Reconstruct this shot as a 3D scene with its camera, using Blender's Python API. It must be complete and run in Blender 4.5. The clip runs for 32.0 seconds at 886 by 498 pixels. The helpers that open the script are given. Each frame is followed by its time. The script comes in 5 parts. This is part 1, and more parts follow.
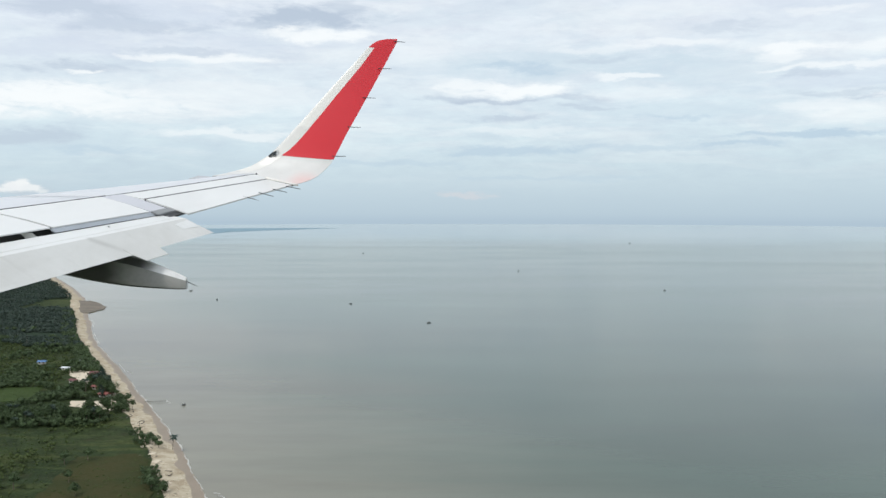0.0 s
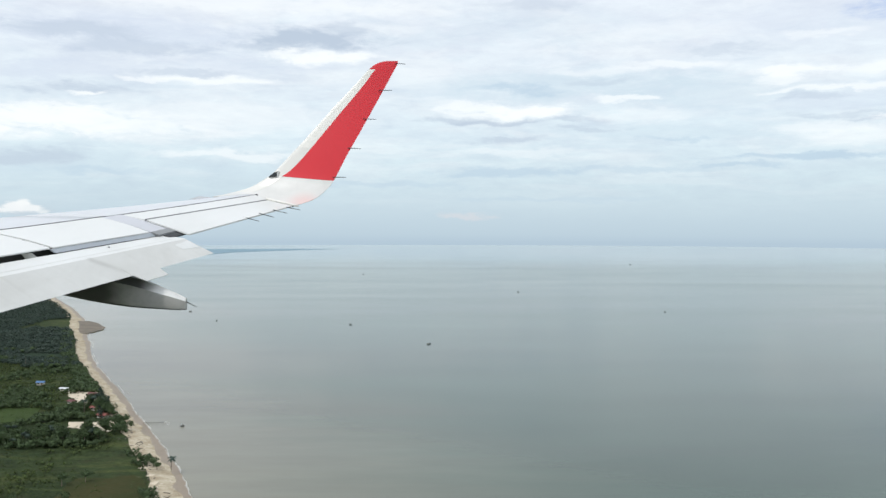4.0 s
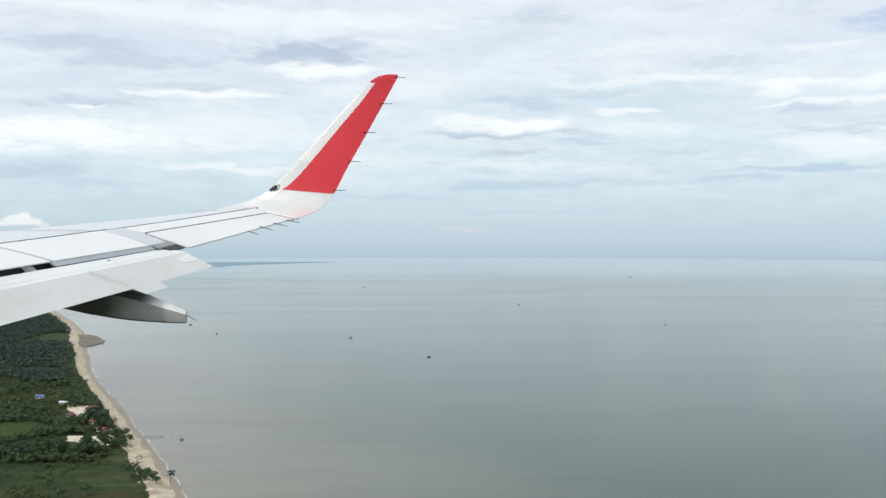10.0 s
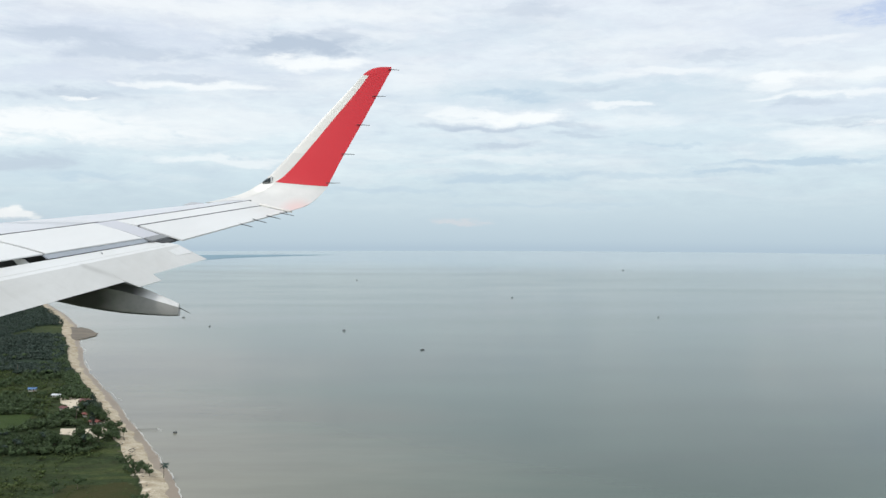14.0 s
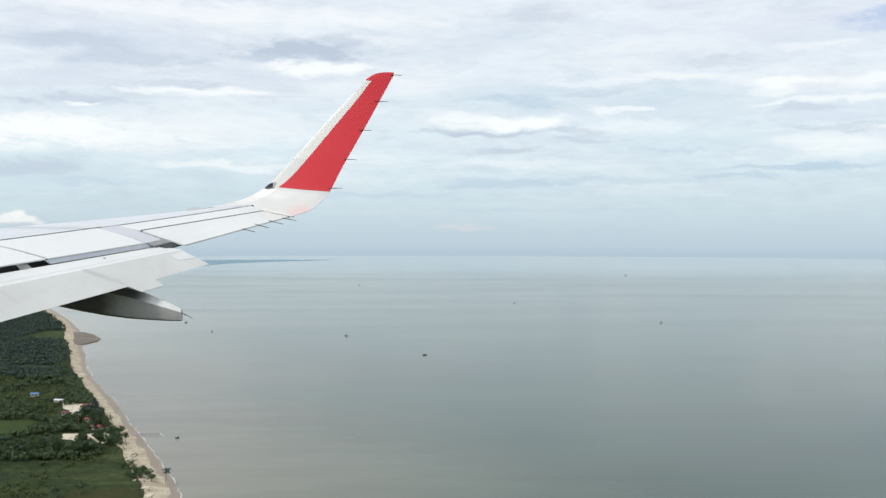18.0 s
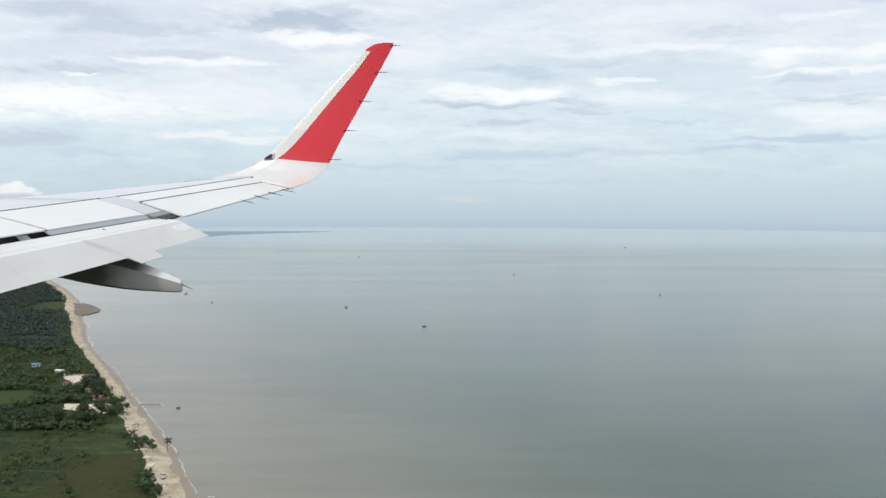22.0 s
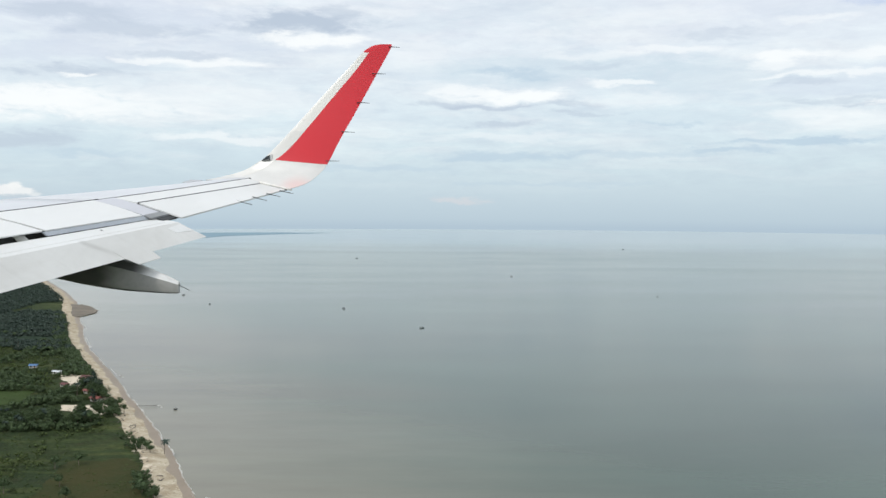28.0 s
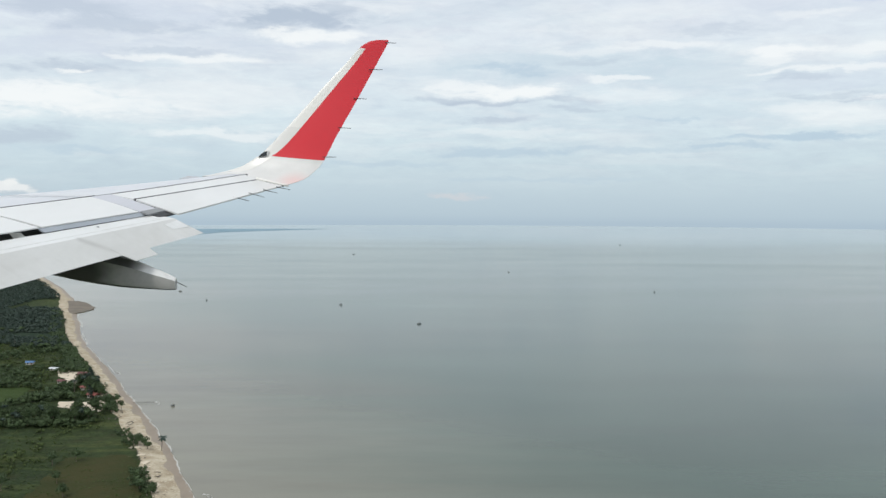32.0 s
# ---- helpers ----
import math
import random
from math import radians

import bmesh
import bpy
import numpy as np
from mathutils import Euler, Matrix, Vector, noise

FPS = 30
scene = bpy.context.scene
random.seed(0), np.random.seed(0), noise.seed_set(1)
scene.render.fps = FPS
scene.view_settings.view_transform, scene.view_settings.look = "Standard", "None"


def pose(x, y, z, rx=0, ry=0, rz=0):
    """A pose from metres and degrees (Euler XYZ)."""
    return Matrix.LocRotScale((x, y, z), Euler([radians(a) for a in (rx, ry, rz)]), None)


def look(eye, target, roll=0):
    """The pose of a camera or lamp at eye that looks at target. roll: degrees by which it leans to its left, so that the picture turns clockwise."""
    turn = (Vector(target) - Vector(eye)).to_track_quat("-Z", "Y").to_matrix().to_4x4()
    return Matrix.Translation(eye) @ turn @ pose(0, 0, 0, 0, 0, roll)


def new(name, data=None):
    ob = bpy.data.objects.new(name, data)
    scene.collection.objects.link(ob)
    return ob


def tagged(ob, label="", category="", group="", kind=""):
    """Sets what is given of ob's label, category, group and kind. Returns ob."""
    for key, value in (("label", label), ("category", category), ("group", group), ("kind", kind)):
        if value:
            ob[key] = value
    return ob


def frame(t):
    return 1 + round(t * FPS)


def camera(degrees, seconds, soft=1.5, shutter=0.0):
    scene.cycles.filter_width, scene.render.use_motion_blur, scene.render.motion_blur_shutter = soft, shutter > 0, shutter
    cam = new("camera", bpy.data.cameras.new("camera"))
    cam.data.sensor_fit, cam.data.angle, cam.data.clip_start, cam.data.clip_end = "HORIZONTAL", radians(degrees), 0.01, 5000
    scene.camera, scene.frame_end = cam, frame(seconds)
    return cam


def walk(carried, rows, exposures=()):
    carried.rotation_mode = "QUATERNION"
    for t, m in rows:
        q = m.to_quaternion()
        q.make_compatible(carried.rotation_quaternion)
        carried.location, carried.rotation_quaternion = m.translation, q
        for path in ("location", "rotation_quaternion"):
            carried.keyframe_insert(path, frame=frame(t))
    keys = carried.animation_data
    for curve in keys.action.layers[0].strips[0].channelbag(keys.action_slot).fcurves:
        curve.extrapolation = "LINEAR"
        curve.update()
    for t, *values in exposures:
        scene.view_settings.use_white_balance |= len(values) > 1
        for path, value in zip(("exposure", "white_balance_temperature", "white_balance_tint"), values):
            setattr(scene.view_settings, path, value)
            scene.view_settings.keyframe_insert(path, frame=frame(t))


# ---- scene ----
EYE = (104.0, 30.0, 140.0)
# seconds, yaw, pitch, roll: a hand-held camera at a cabin window
TURNS = (
    (0, 0.000, -3.240, -0.000), (0.5, 0.081, -2.967, 0.019), (1, 0.267, -2.196, 0.085), (1.5, 0.252, -1.487, 0.121),
    (2, 0.149, -1.532, 0.150), (2.5, 0.060, -1.651, 0.132), (3, -0.073, -1.822, 0.016), (3.5, -0.038, -1.957, -0.100),
    (5.5, 0.169, -1.365, 0.040), (6, 0.117, -1.296, 0.042), (6.5, 0.025, -1.393, 0.025), (7, -0.057, -1.579, -0.040),
    (7.5, -0.147, -1.782, -0.125), (8, -0.241, -1.776, -0.138), (8.5, -0.327, -1.711, -0.078), (9, -0.243, -1.407, -0.033),
    (9.5, -0.094, -1.069, -0.025), (10, 0.012, -1.057, -0.028), (10.5, -0.042, -0.853, -0.063), (11, -0.251, -1.176, -0.133),
    (11.5, -0.354, -1.828, -0.180), (12, -0.337, -2.214, -0.193), (12.5, -0.353, -1.990, -0.196), (13, -0.406, -1.774, -0.185),
    (13.5, -0.406, -1.612, -0.149), (14, -0.403, -1.513, -0.091), (14.5, -0.493, -1.624, -0.039), (16.5, -0.394, -1.149, -0.108),
    (17, -0.412, -0.771, -0.140), (17.5, -0.329, -0.798, -0.106), (18, -0.252, -1.185, -0.098), (18.5, -0.163, -1.694, -0.143),
    (19, -0.122, -2.244, -0.133), (19.5, -0.164, -2.521, -0.125), (20, -0.213, -2.777, -0.156), (20.5, -0.285, -3.053, -0.195),
    (21, -0.384, -3.164, -0.247), (21.5, -0.343, -3.096, -0.236), (22, -0.273, -3.002, -0.197), (22.5, -0.253, -2.825, -0.171),
    (23, -0.248, -3.226, -0.103), (23.5, -0.241, -3.553, -0.075), (24, -0.265, -3.568, -0.126), (24.5, -0.276, -3.368, -0.202),
    (25, -0.276, -3.322, -0.255), (25.5, -0.319, -3.270, -0.224), (27.5, -0.242, -2.864, -0.268), (28, -0.408, -2.900, -0.303),
    (28.5, -0.375, -3.262, -0.287), (29, -0.338, -3.425, -0.237), (29.5, -0.349, -3.380, -0.187), (30, -0.365, -3.060, -0.158),
    (30.5, -0.303, -2.775, -0.135), (31, -0.341, -2.622, -0.095), (31.5, -0.463, -2.895, -0.106), (32, -0.602, -3.162, -0.207),
)
cam = camera(53.0, 32.0)
walk(cam, [(t, pose(*EYE, 90 + p, r, y)) for t, y, p, r in TURNS],
     exposures=((0.0, -0.07, 6300, 7), (1.0, -0.03, 6300, 7), (2.0, -0.06, 6300, 7), (3.0, 0.01, 6300, 7), (7.0, -0.04, 6300, 7), (9.0, -0.01, 6300, 7), (11.0, -0.05, 6300, 7),
                (13.0, -0.01, 6320, 7), (14.0, -0.05, 6330, 7), (17.0, -0.01, 6350, 7), (19.0, -0.05, 6360, 7), (22.0, -0.04, 6380, 8), (25.0, -0.04, 6400, 8), (30.0, -0.07, 6350, 7), (32.0, -0.13, 6350, 7)))

# ---- sky and sun ----
SUN_FROM = Vector((-0.30, -0.50, 0.81)).normalized()


class Graph:
    """Shorthand for node trees."""

    def __init__(self, tree):
        self.tree = tree
        tree.nodes.clear()

    def node(self, kind, **settings):
        n = self.tree.nodes.new(kind)
        for key, value in settings.items():
            if key == "op":
                n.operation = value
            elif key == "blend":
                n.blend_type = value
            elif key == "data":
                n.data_type = value
        return n

    def put(self, socket, value):
        if isinstance(value, bpy.types.NodeSocket):
            self.tree.links.new(value, socket)
        else:
            socket.default_value = value

    def math(self, op, a, b=0.0, c=0.0, clamp=False):
        n = self.node("ShaderNodeMath", op=op)
        n.use_clamp = clamp
        for s, v in zip(n.inputs, (a, b, c)):
            self.put(s, v)
        return n.outputs[0]

    def mix(self, fac, a, b, blend="MIX"):
        n = self.node("ShaderNodeMix", data="RGBA", blend=blend)
        self.put(n.inputs[0], fac)
        self.put(n.inputs[6], a)
        self.put(n.inputs[7], b)
        return n.outputs[2]

    def ramp(self, fac, stops):
        n = self.node("ShaderNodeValToRGB")
        e = n.color_ramp.elements
        while len(e) < len(stops):
            e.new(0.5)
        for el, (p, c) in zip(e, stops):
            el.position = p
            el.color = (*c, 1) if len(c) == 3 else c
        self.put(n.inputs[0], fac)
        return n.outputs[0]

    def smooth(self, v, lo, hi):
        n = self.node("ShaderNodeMapRange")
        n.interpolation_type = "SMOOTHSTEP"
        self.put(n.inputs[0], v)
        self.put(n.inputs[1], lo)
        self.put(n.inputs[2], hi)
        return n.outputs[0]

    def noise(self, vec, scale, detail=4.0, rough=0.55, distort=0.0):
        n = self.node("ShaderNodeTexNoise")
        if vec is not None:
            self.put(n.inputs["Vector"], vec)
        n.inputs["Scale"].default_value = scale
        n.inputs["Detail"].default_value = detail
        n.inputs["Roughness"].default_value = rough
        n.inputs["Distortion"].default_value = distort
        return n.outputs[0]

    def vec(self, x, y, z=0.0):
        n = self.node("ShaderNodeCombineXYZ")
        for s, v in zip(n.inputs, (x, y, z)):
            self.put(s, v)
        return n.outputs[0]


def rgb(r, g, b):
    return (r, g, b, 1.0)


def make_world():
    w = bpy.data.worlds.new("cloudy_sky")
    w.use_nodes = True
    scene.world = w
    g = Graph(w.node_tree)
    co = g.node("ShaderNodeTexCoord").outputs["Generated"]
    sep = g.node("ShaderNodeSeparateXYZ")
    g.put(sep.inputs[0], co)
    x, y, z = sep.outputs
    az = g.math("ARCTAN2", x, y)
    el = g.math("ADD", g.math("ARCSINE", z), 0.0286)
    up = g.math("MAXIMUM", el, 0.0)
    band = g.math("LOGARITHM", g.math("ADD", up, 0.05), 2.718)
    flat = g.vec(g.math("MULTIPLY", az, 3.2), g.math("MULTIPLY", band, 3.4))
    wob = g.math("SUBTRACT", g.noise(g.vec(g.math("MULTIPLY", az, 9.0), g.math("MULTIPLY", el, 26.0)), 2.0, 6.0, 0.6), 0.5)
    wob2 = g.math("SUBTRACT", g.noise(g.vec(g.math("MULTIPLY", az, 9.0), g.math("MULTIPLY", el, 26.0), 7.3), 2.0, 6.0, 0.6), 0.5)
    azw = g.math("ADD", az, g.math("MULTIPLY", wob, 0.10))
    elw = g.math("ADD", el, g.math("MULTIPLY", wob2, 0.026))
    rag = g.noise(g.vec(g.math("MULTIPLY", az, 22.0), g.math("MULTIPLY", el, 78.0), 2.1), 1.0, 10.0, 0.66, 0.5)
    n1 = g.noise(flat, 1.7, 12.0, 0.60, 0.5)
    n2 = g.noise(g.vec(g.math("MULTIPLY", az, 4.0), g.math("MULTIPLY", band, 5.5), 3.0), 2.6, 12.0, 0.62, 0.6)
    tone = g.ramp(up, ((0.0, (0.495, 0.605, 0.71)), (0.003, (0.50, 0.61, 0.712)), (0.012, (0.555, 0.665, 0.752)), (0.03, (0.60, 0.71, 0.79)), (0.07, (0.68, 0.79, 0.86)), (0.12, (0.77, 0.86, 0.925)),
                       (0.18, (0.84, 0.895, 0.955)), (0.24, (0.87, 0.905, 0.97)), (0.45, (0.84, 0.88, 0.95)), (1.0, (0.88, 0.92, 0.97))))
    high = g.smooth(el, 0.025, 0.13)
    white = g.math("MULTIPLY", g.smooth(n1, 0.46, 0.64), high)
    grey = g.math("MULTIPLY", g.smooth(n2, 0.50, 0.68), high)
    col = g.mix(g.math("MULTIPLY", white, 0.45), tone, rgb(0.97, 0.985, 1.0))
    col = g.mix(g.math("MULTIPLY", grey, 0.32), col, rgb(0.66, 0.75, 0.85))

    # single clouds: direction, height over the sea's edge, half width, half height, strength, tint
    def cloud(col, a0, e0, wa, we, amount, tint):
        u = g.math("DIVIDE", g.math("SUBTRACT", azw, a0), wa)
        v = g.math("DIVIDE", g.math("SUBTRACT", elw, e0), we)
        d = g.math("ADD", g.math("MULTIPLY", u, u), g.math("MULTIPLY", v, v))
        body = g.math("EXPONENT", g.math("MULTIPLY", d, -0.7))
        torn = g.math("ADD", body, g.math("MULTIPLY", g.math("MULTIPLY", g.math("SUBTRACT", rag, 0.5), 2.2), g.math("POWER", body, 0.6)))
        return g.mix(g.math("MULTIPLY", g.smooth(torn, 0.16, 0.88), amount, clamp=True), col, tint)

    white, grey, blue, pale, lav = rgb(1.06, 1.06, 1.06), rgb(0.56, 0.63, 0.74), rgb(0.53, 0.66, 0.79), rgb(0.68, 0.79, 0.87), rgb(0.72, 0.77, 0.89)
    pink, sky = rgb(0.80, 0.76, 0.78), rgb(0.52, 0.62, 0.86)
    veil_clouds = (
        (-0.354, 0.222, 0.146, 0.0191, 0.55, lav), (-0.268, 0.193, 0.127, 0.0102, 0.35, lav), (-0.404, 0.181, 0.070, 0.0089, 0.50, lav),
        (0.125, 0.177, 0.153, 0.0153, 0.60, pale), (0.295, 0.162, 0.083, 0.0216, 0.45, pale), (0.429, 0.151, 0.102, 0.0089, 0.35, lav),
        (0.391, 0.233, 0.140, 0.0165, 0.35, lav), (0.106, 0.241, 0.127, 0.0191, 0.22, pale), (-0.420, 0.086, 0.083, 0.0140, 0.60, pale),
        (-0.220, 0.079, 0.108, 0.0064, 0.45, pale), (0.260, 0.124, 0.115, 0.0089, 0.40, pale), (-0.021, 0.224, 0.070, 0.0089, 0.25, pale),
    )
    grey_clouds = (
        (-0.147, 0.225, 0.067, 0.0108, 0.95, grey), (-0.109, 0.236, 0.038, 0.0076, 0.50, grey), (-0.190, 0.214, 0.045, 0.0057, 0.55, grey),
        (-0.404, 0.222, 0.070, 0.0089, 0.55, grey), (-0.332, 0.209, 0.070, 0.0076, 0.50, grey), (-0.395, 0.163, 0.057, 0.0051, 0.60, grey),
        (-0.280, 0.186, 0.045, 0.0038, 0.40, grey), (-0.425, 0.094, 0.041, 0.0089, 0.60, grey), (-0.371, 0.079, 0.051, 0.0045, 0.40, blue),
        (0.087, 0.173, 0.045, 0.0051, 0.55, blue), (0.175, 0.181, 0.038, 0.0038, 0.35, grey), (0.056, 0.137, 0.048, 0.0032, 0.75, grey),
        (0.144, 0.140, 0.035, 0.0032, 0.55, grey), (0.072, 0.117, 0.032, 0.0038, 0.60, grey),
    )
    streaks = (
        (0.163, 0.128, 0.032, 0.0025, 0.45, grey), (0.386, 0.095, 0.083, 0.0038, 0.75, blue), (0.318, 0.087, 0.045, 0.0025, 0.60, blue),
        (0.075, 0.082, 0.083, 0.0051, 0.60, blue), (0.218, 0.084, 0.076, 0.0032, 0.35, blue), (0.475, 0.239, 0.038, 0.0102, 0.75, sky),
        (0.094, 0.265, 0.045, 0.0070, 0.40, grey), (0.408, 0.137, 0.048, 0.0032, 0.45, grey), (0.452, 0.132, 0.024, 0.0019, 0.60, grey),
        (0.475, 0.168, 0.035, 0.0057, 0.45, lav), (0.394, 0.156, 0.029, 0.0038, 0.40, grey), (0.018, 0.140, 0.035, 0.0038, 0.60, grey),
        (0.307, 0.208, 0.045, 0.0038, 0.35, grey), (-0.059, 0.068, 0.076, 0.0038, 0.35, blue), (0.260, 0.116, 0.038, 0.0025, 0.40, blue),
        (0.125, 0.052, 0.095, 0.0032, 0.30, blue),
    )
    white_clouds = (
        (-0.128, 0.205, 0.050, 0.0070, 1.00, white), (-0.171, 0.207, 0.029, 0.0032, 0.60, white), (-0.414, 0.133, 0.070, 0.0153, 1.00, white),
        (-0.354, 0.128, 0.089, 0.0127, 0.60, white), (-0.385, 0.160, 0.020, 0.0025, 0.90, white), (-0.250, 0.179, 0.054, 0.0045, 0.80, white),
        (-0.315, 0.177, 0.025, 0.0025, 0.60, white), (0.087, 0.148, 0.060, 0.0076, 1.00, white), (0.037, 0.153, 0.045, 0.0051, 0.70, white),
        (0.190, 0.161, 0.035, 0.0032, 0.70, white), (0.254, 0.195, 0.054, 0.0045, 0.60, white), (0.169, 0.192, 0.057, 0.0038, 0.40, white),
    )
    bright_clouds = (
        (0.378, 0.184, 0.038, 0.0057, 0.95, white), (0.364, 0.175, 0.025, 0.0038, 0.60, white), (0.418, 0.165, 0.070, 0.0032, 0.70, white),
        (0.470, 0.183, 0.045, 0.0051, 0.70, white), (0.478, 0.133, 0.029, 0.0038, 0.80, white), (0.402, 0.124, 0.051, 0.0064, 0.45, white),
        (0.434, 0.114, 0.057, 0.0089, 0.40, white), (-0.208, 0.261, 0.210, 0.0102, 0.55, white), (-0.232, 0.100, 0.076, 0.0045, 0.55, white),
        (-0.250, 0.139, 0.140, 0.0191, 0.40, white), (-0.021, 0.193, 0.038, 0.0191, 0.40, white), (0.075, 0.103, 0.076, 0.0051, 0.35, white),
        (0.236, 0.230, 0.076, 0.0089, 0.35, white), (0.402, 0.220, 0.038, 0.0045, 0.50, white), (0.218, 0.143, 0.057, 0.0057, 0.35, white),
        (0.023, 0.033, 0.022, 0.0038, 0.50, pink),
    )
    # fine mottling of the whole cloud deck
    grain = g.noise(g.vec(g.math("MULTIPLY", az, 30.0), g.math("MULTIPLY", el, 95.0), 5.2), 1.0, 8.0, 0.66, 0.4)
    lump = g.noise(g.vec(g.math("MULTIPLY", az, 9.0), g.math("MULTIPLY", el, 34.0), 8.2), 1.0, 8.0, 0.62, 0.5)
    mottle = g.math("ADD", 1.0, g.math("MULTIPLY", g.math("MULTIPLY", g.math("ADD", g.math("SUBTRACT", grain, 0.5), g.math("SUBTRACT", lump, 0.5)), 0.27), g.smooth(el, 0.012, 0.09)))
    col = g.mix(1.0, col, g.vec(mottle, mottle, g.math("POWER", mottle, 0.7)), "MULTIPLY")
    for a0, e0, wa, we, amount, tint in veil_clouds + grey_clouds + streaks + white_clouds + bright_clouds:
        col = cloud(col, a0, e0, wa, we, amount, tint)
    # the low cumulus over the wing root
    azw, elw = g.math("ADD", az, g.math("MULTIPLY", wob, 0.025)), g.math("ADD", el, g.math("MULTIPLY", wob2, 0.018))
    for a0, e0, wa, we, amount, tint in ((-0.439, 0.036, 0.026, 0.006, 0.6, rgb(0.62, 0.68, 0.75)), (-0.447, 0.040, 0.009, 0.0045, 1.3, rgb(0.97, 0.97, 0.98)), (-0.441, 0.0445, 0.006, 0.0035, 1.3, rgb(1, 1, 1)),
                                         (-0.433, 0.039, 0.008, 0.0035, 1.2, rgb(0.95, 0.96, 0.97)), (-0.457, 0.037, 0.008, 0.003, 1.1, rgb(0.95, 0.96, 0.97)), (-0.423, 0.036, 0.007, 0.0025, 0.8, rgb(0.9, 0.92, 0.94))):
        col = cloud(col, a0, e0, wa, we, amount, tint)
    blue_sky = g.node("ShaderNodeTexSky")
    blue_sky.sky_type = "NISHITA"
    blue_sky.sun_disc = False
    blue_sky.sun_elevation = math.asin(SUN_FROM.z)
    blue_sky.sun_rotation = math.atan2(SUN_FROM.x, SUN_FROM.y)
    clear = g.node("ShaderNodeMix", data="RGBA", blend="MULTIPLY")
    clear.inputs[0].default_value = 1.0
    g.put(clear.inputs[6], blue_sky.outputs[0])
    clear.inputs[7].default_value = rgb(0.1, 0.1, 0.1)
    col = g.mix(0.93, clear.outputs[2], col)
    bg = g.node("ShaderNodeBackground")
    g.put(bg.inputs[0], col)
    bg.inputs[1].default_value = 1.0
    out = g.node("ShaderNodeOutputWorld")
    g.put(out.inputs[0], bg.outputs[0])


make_world()
sun_data = bpy.data.lights.new("sun", "SUN")
sun_data.energy, sun_data.angle, sun_data.color = 1.7, radians(11), (1.0, 0.96, 0.90)
sun = new("sun", sun_data)
sun.matrix_world = look(SUN_FROM * 300 + Vector(EYE), EYE)


# ---- materials ----
def material(name, base, other=None, scale=1.0, rough=0.5, metal=0.0, bump=0.0, bump_scale=None, stretch=(1, 1, 1), amount=0.5,
             island=0.0, random_tone=0.0, coat=0.0, spec=0.5):
    """Principled paint with two scales of variation and a fine relief, in metres of the world."""
    m = bpy.data.materials.new(name)
    m.use_nodes = True
    g = Graph(m.node_tree)
    geo = g.node("ShaderNodeNewGeometry")
    mp = g.node("ShaderNodeMapping")
    g.put(mp.inputs[0], geo.outputs["Position"])
    mp.inputs["Scale"].default_value = stretch
    co = mp.outputs[0]
    other = other or tuple(c * 0.8 for c in base)
    wide = g.noise(co, scale, 5.0, 0.6)
    fine = g.noise(co, scale * 9.0, 4.0, 0.6)
    f = g.math("ADD", g.math("MULTIPLY", g.smooth(wide, 0.35, 0.68), amount), g.math("MULTIPLY", g.math("SUBTRACT", fine, 0.5), amount * 0.6), clamp=True)
    col = g.mix(f, rgb(*base), rgb(*other))
    if island:
        v = g.math("ADD", g.math("MULTIPLY", geo.outputs["Random Per Island"], 2 * island), 1 - island)
        col = g.mix(1.0, col, g.vec(v, v, v), "MULTIPLY")
    if random_tone:
        v = g.math("ADD", g.math("MULTIPLY", g.node("ShaderNodeObjectInfo").outputs["Random"], 2 * random_tone), 1 - random_tone)
        col = g.mix(1.0, col, g.vec(v, v, v), "MULTIPLY")
    b = g.node("ShaderNodeBsdfPrincipled")
    g.put(b.inputs["Base Color"], col)
    g.put(b.inputs["Roughness"], g.math("ADD", rough, g.math("MULTIPLY", g.math("SUBTRACT", fine, 0.5), 0.15), clamp=True))
    b.inputs["Metallic"].default_value = metal
    b.inputs["Specular IOR Level"].default_value = spec
    b.inputs["Coat Weight"].default_value = coat
    if bump:
        bn = g.node("ShaderNodeBump")
        bn.inputs["Strength"].default_value = bump
        bn.inputs["Distance"].default_value = 1.0 / (bump_scale or scale * 9)
        g.put(bn.inputs["Height"], g.noise(co, bump_scale or scale * 9, 5.0, 0.6))
        g.put(b.inputs["Normal"], bn.outputs[0])
    o = g.node("ShaderNodeOutputMaterial")
    g.put(o.inputs[0], b.outputs[0])
    return m


WING_WHITE = material("wing_white_paint", (0.745, 0.74, 0.725), (0.65, 0.645, 0.63), 0.9, 0.35, stretch=(1.0, 0.35, 1.0), amount=0.5, coat=0.15)
WING_GREY = material("wing_pale_grey_paint", (0.64, 0.645, 0.67), (0.57, 0.575, 0.595), 0.8, 0.4, stretch=(1.0, 0.4, 1.0), amount=0.4)
PANEL_PALE = material("pale_lavender_grey_panel", (0.57, 0.57, 0.61), (0.52, 0.52, 0.55), 1.5, 0.42)
WINGLET_RED = material("winglet_red_paint", (0.68, 0.030, 0.042), (0.60, 0.026, 0.038), 0.8, 0.34, amount=0.5, spec=0.4)
WINGLET_CREAM = material("winglet_cream_strip", (0.83, 0.80, 0.75), (0.78, 0.75, 0.70), 1.5, 0.3)
WINGLET_BEIGE = material("winglet_beige_white", (0.77, 0.745, 0.705), (0.70, 0.675, 0.635), 1.8, 0.34, amount=0.6)
SEAL_DARK = material("dark_slot_metal", (0.035, 0.037, 0.04), (0.06, 0.06, 0.065), 3.0, 0.6)


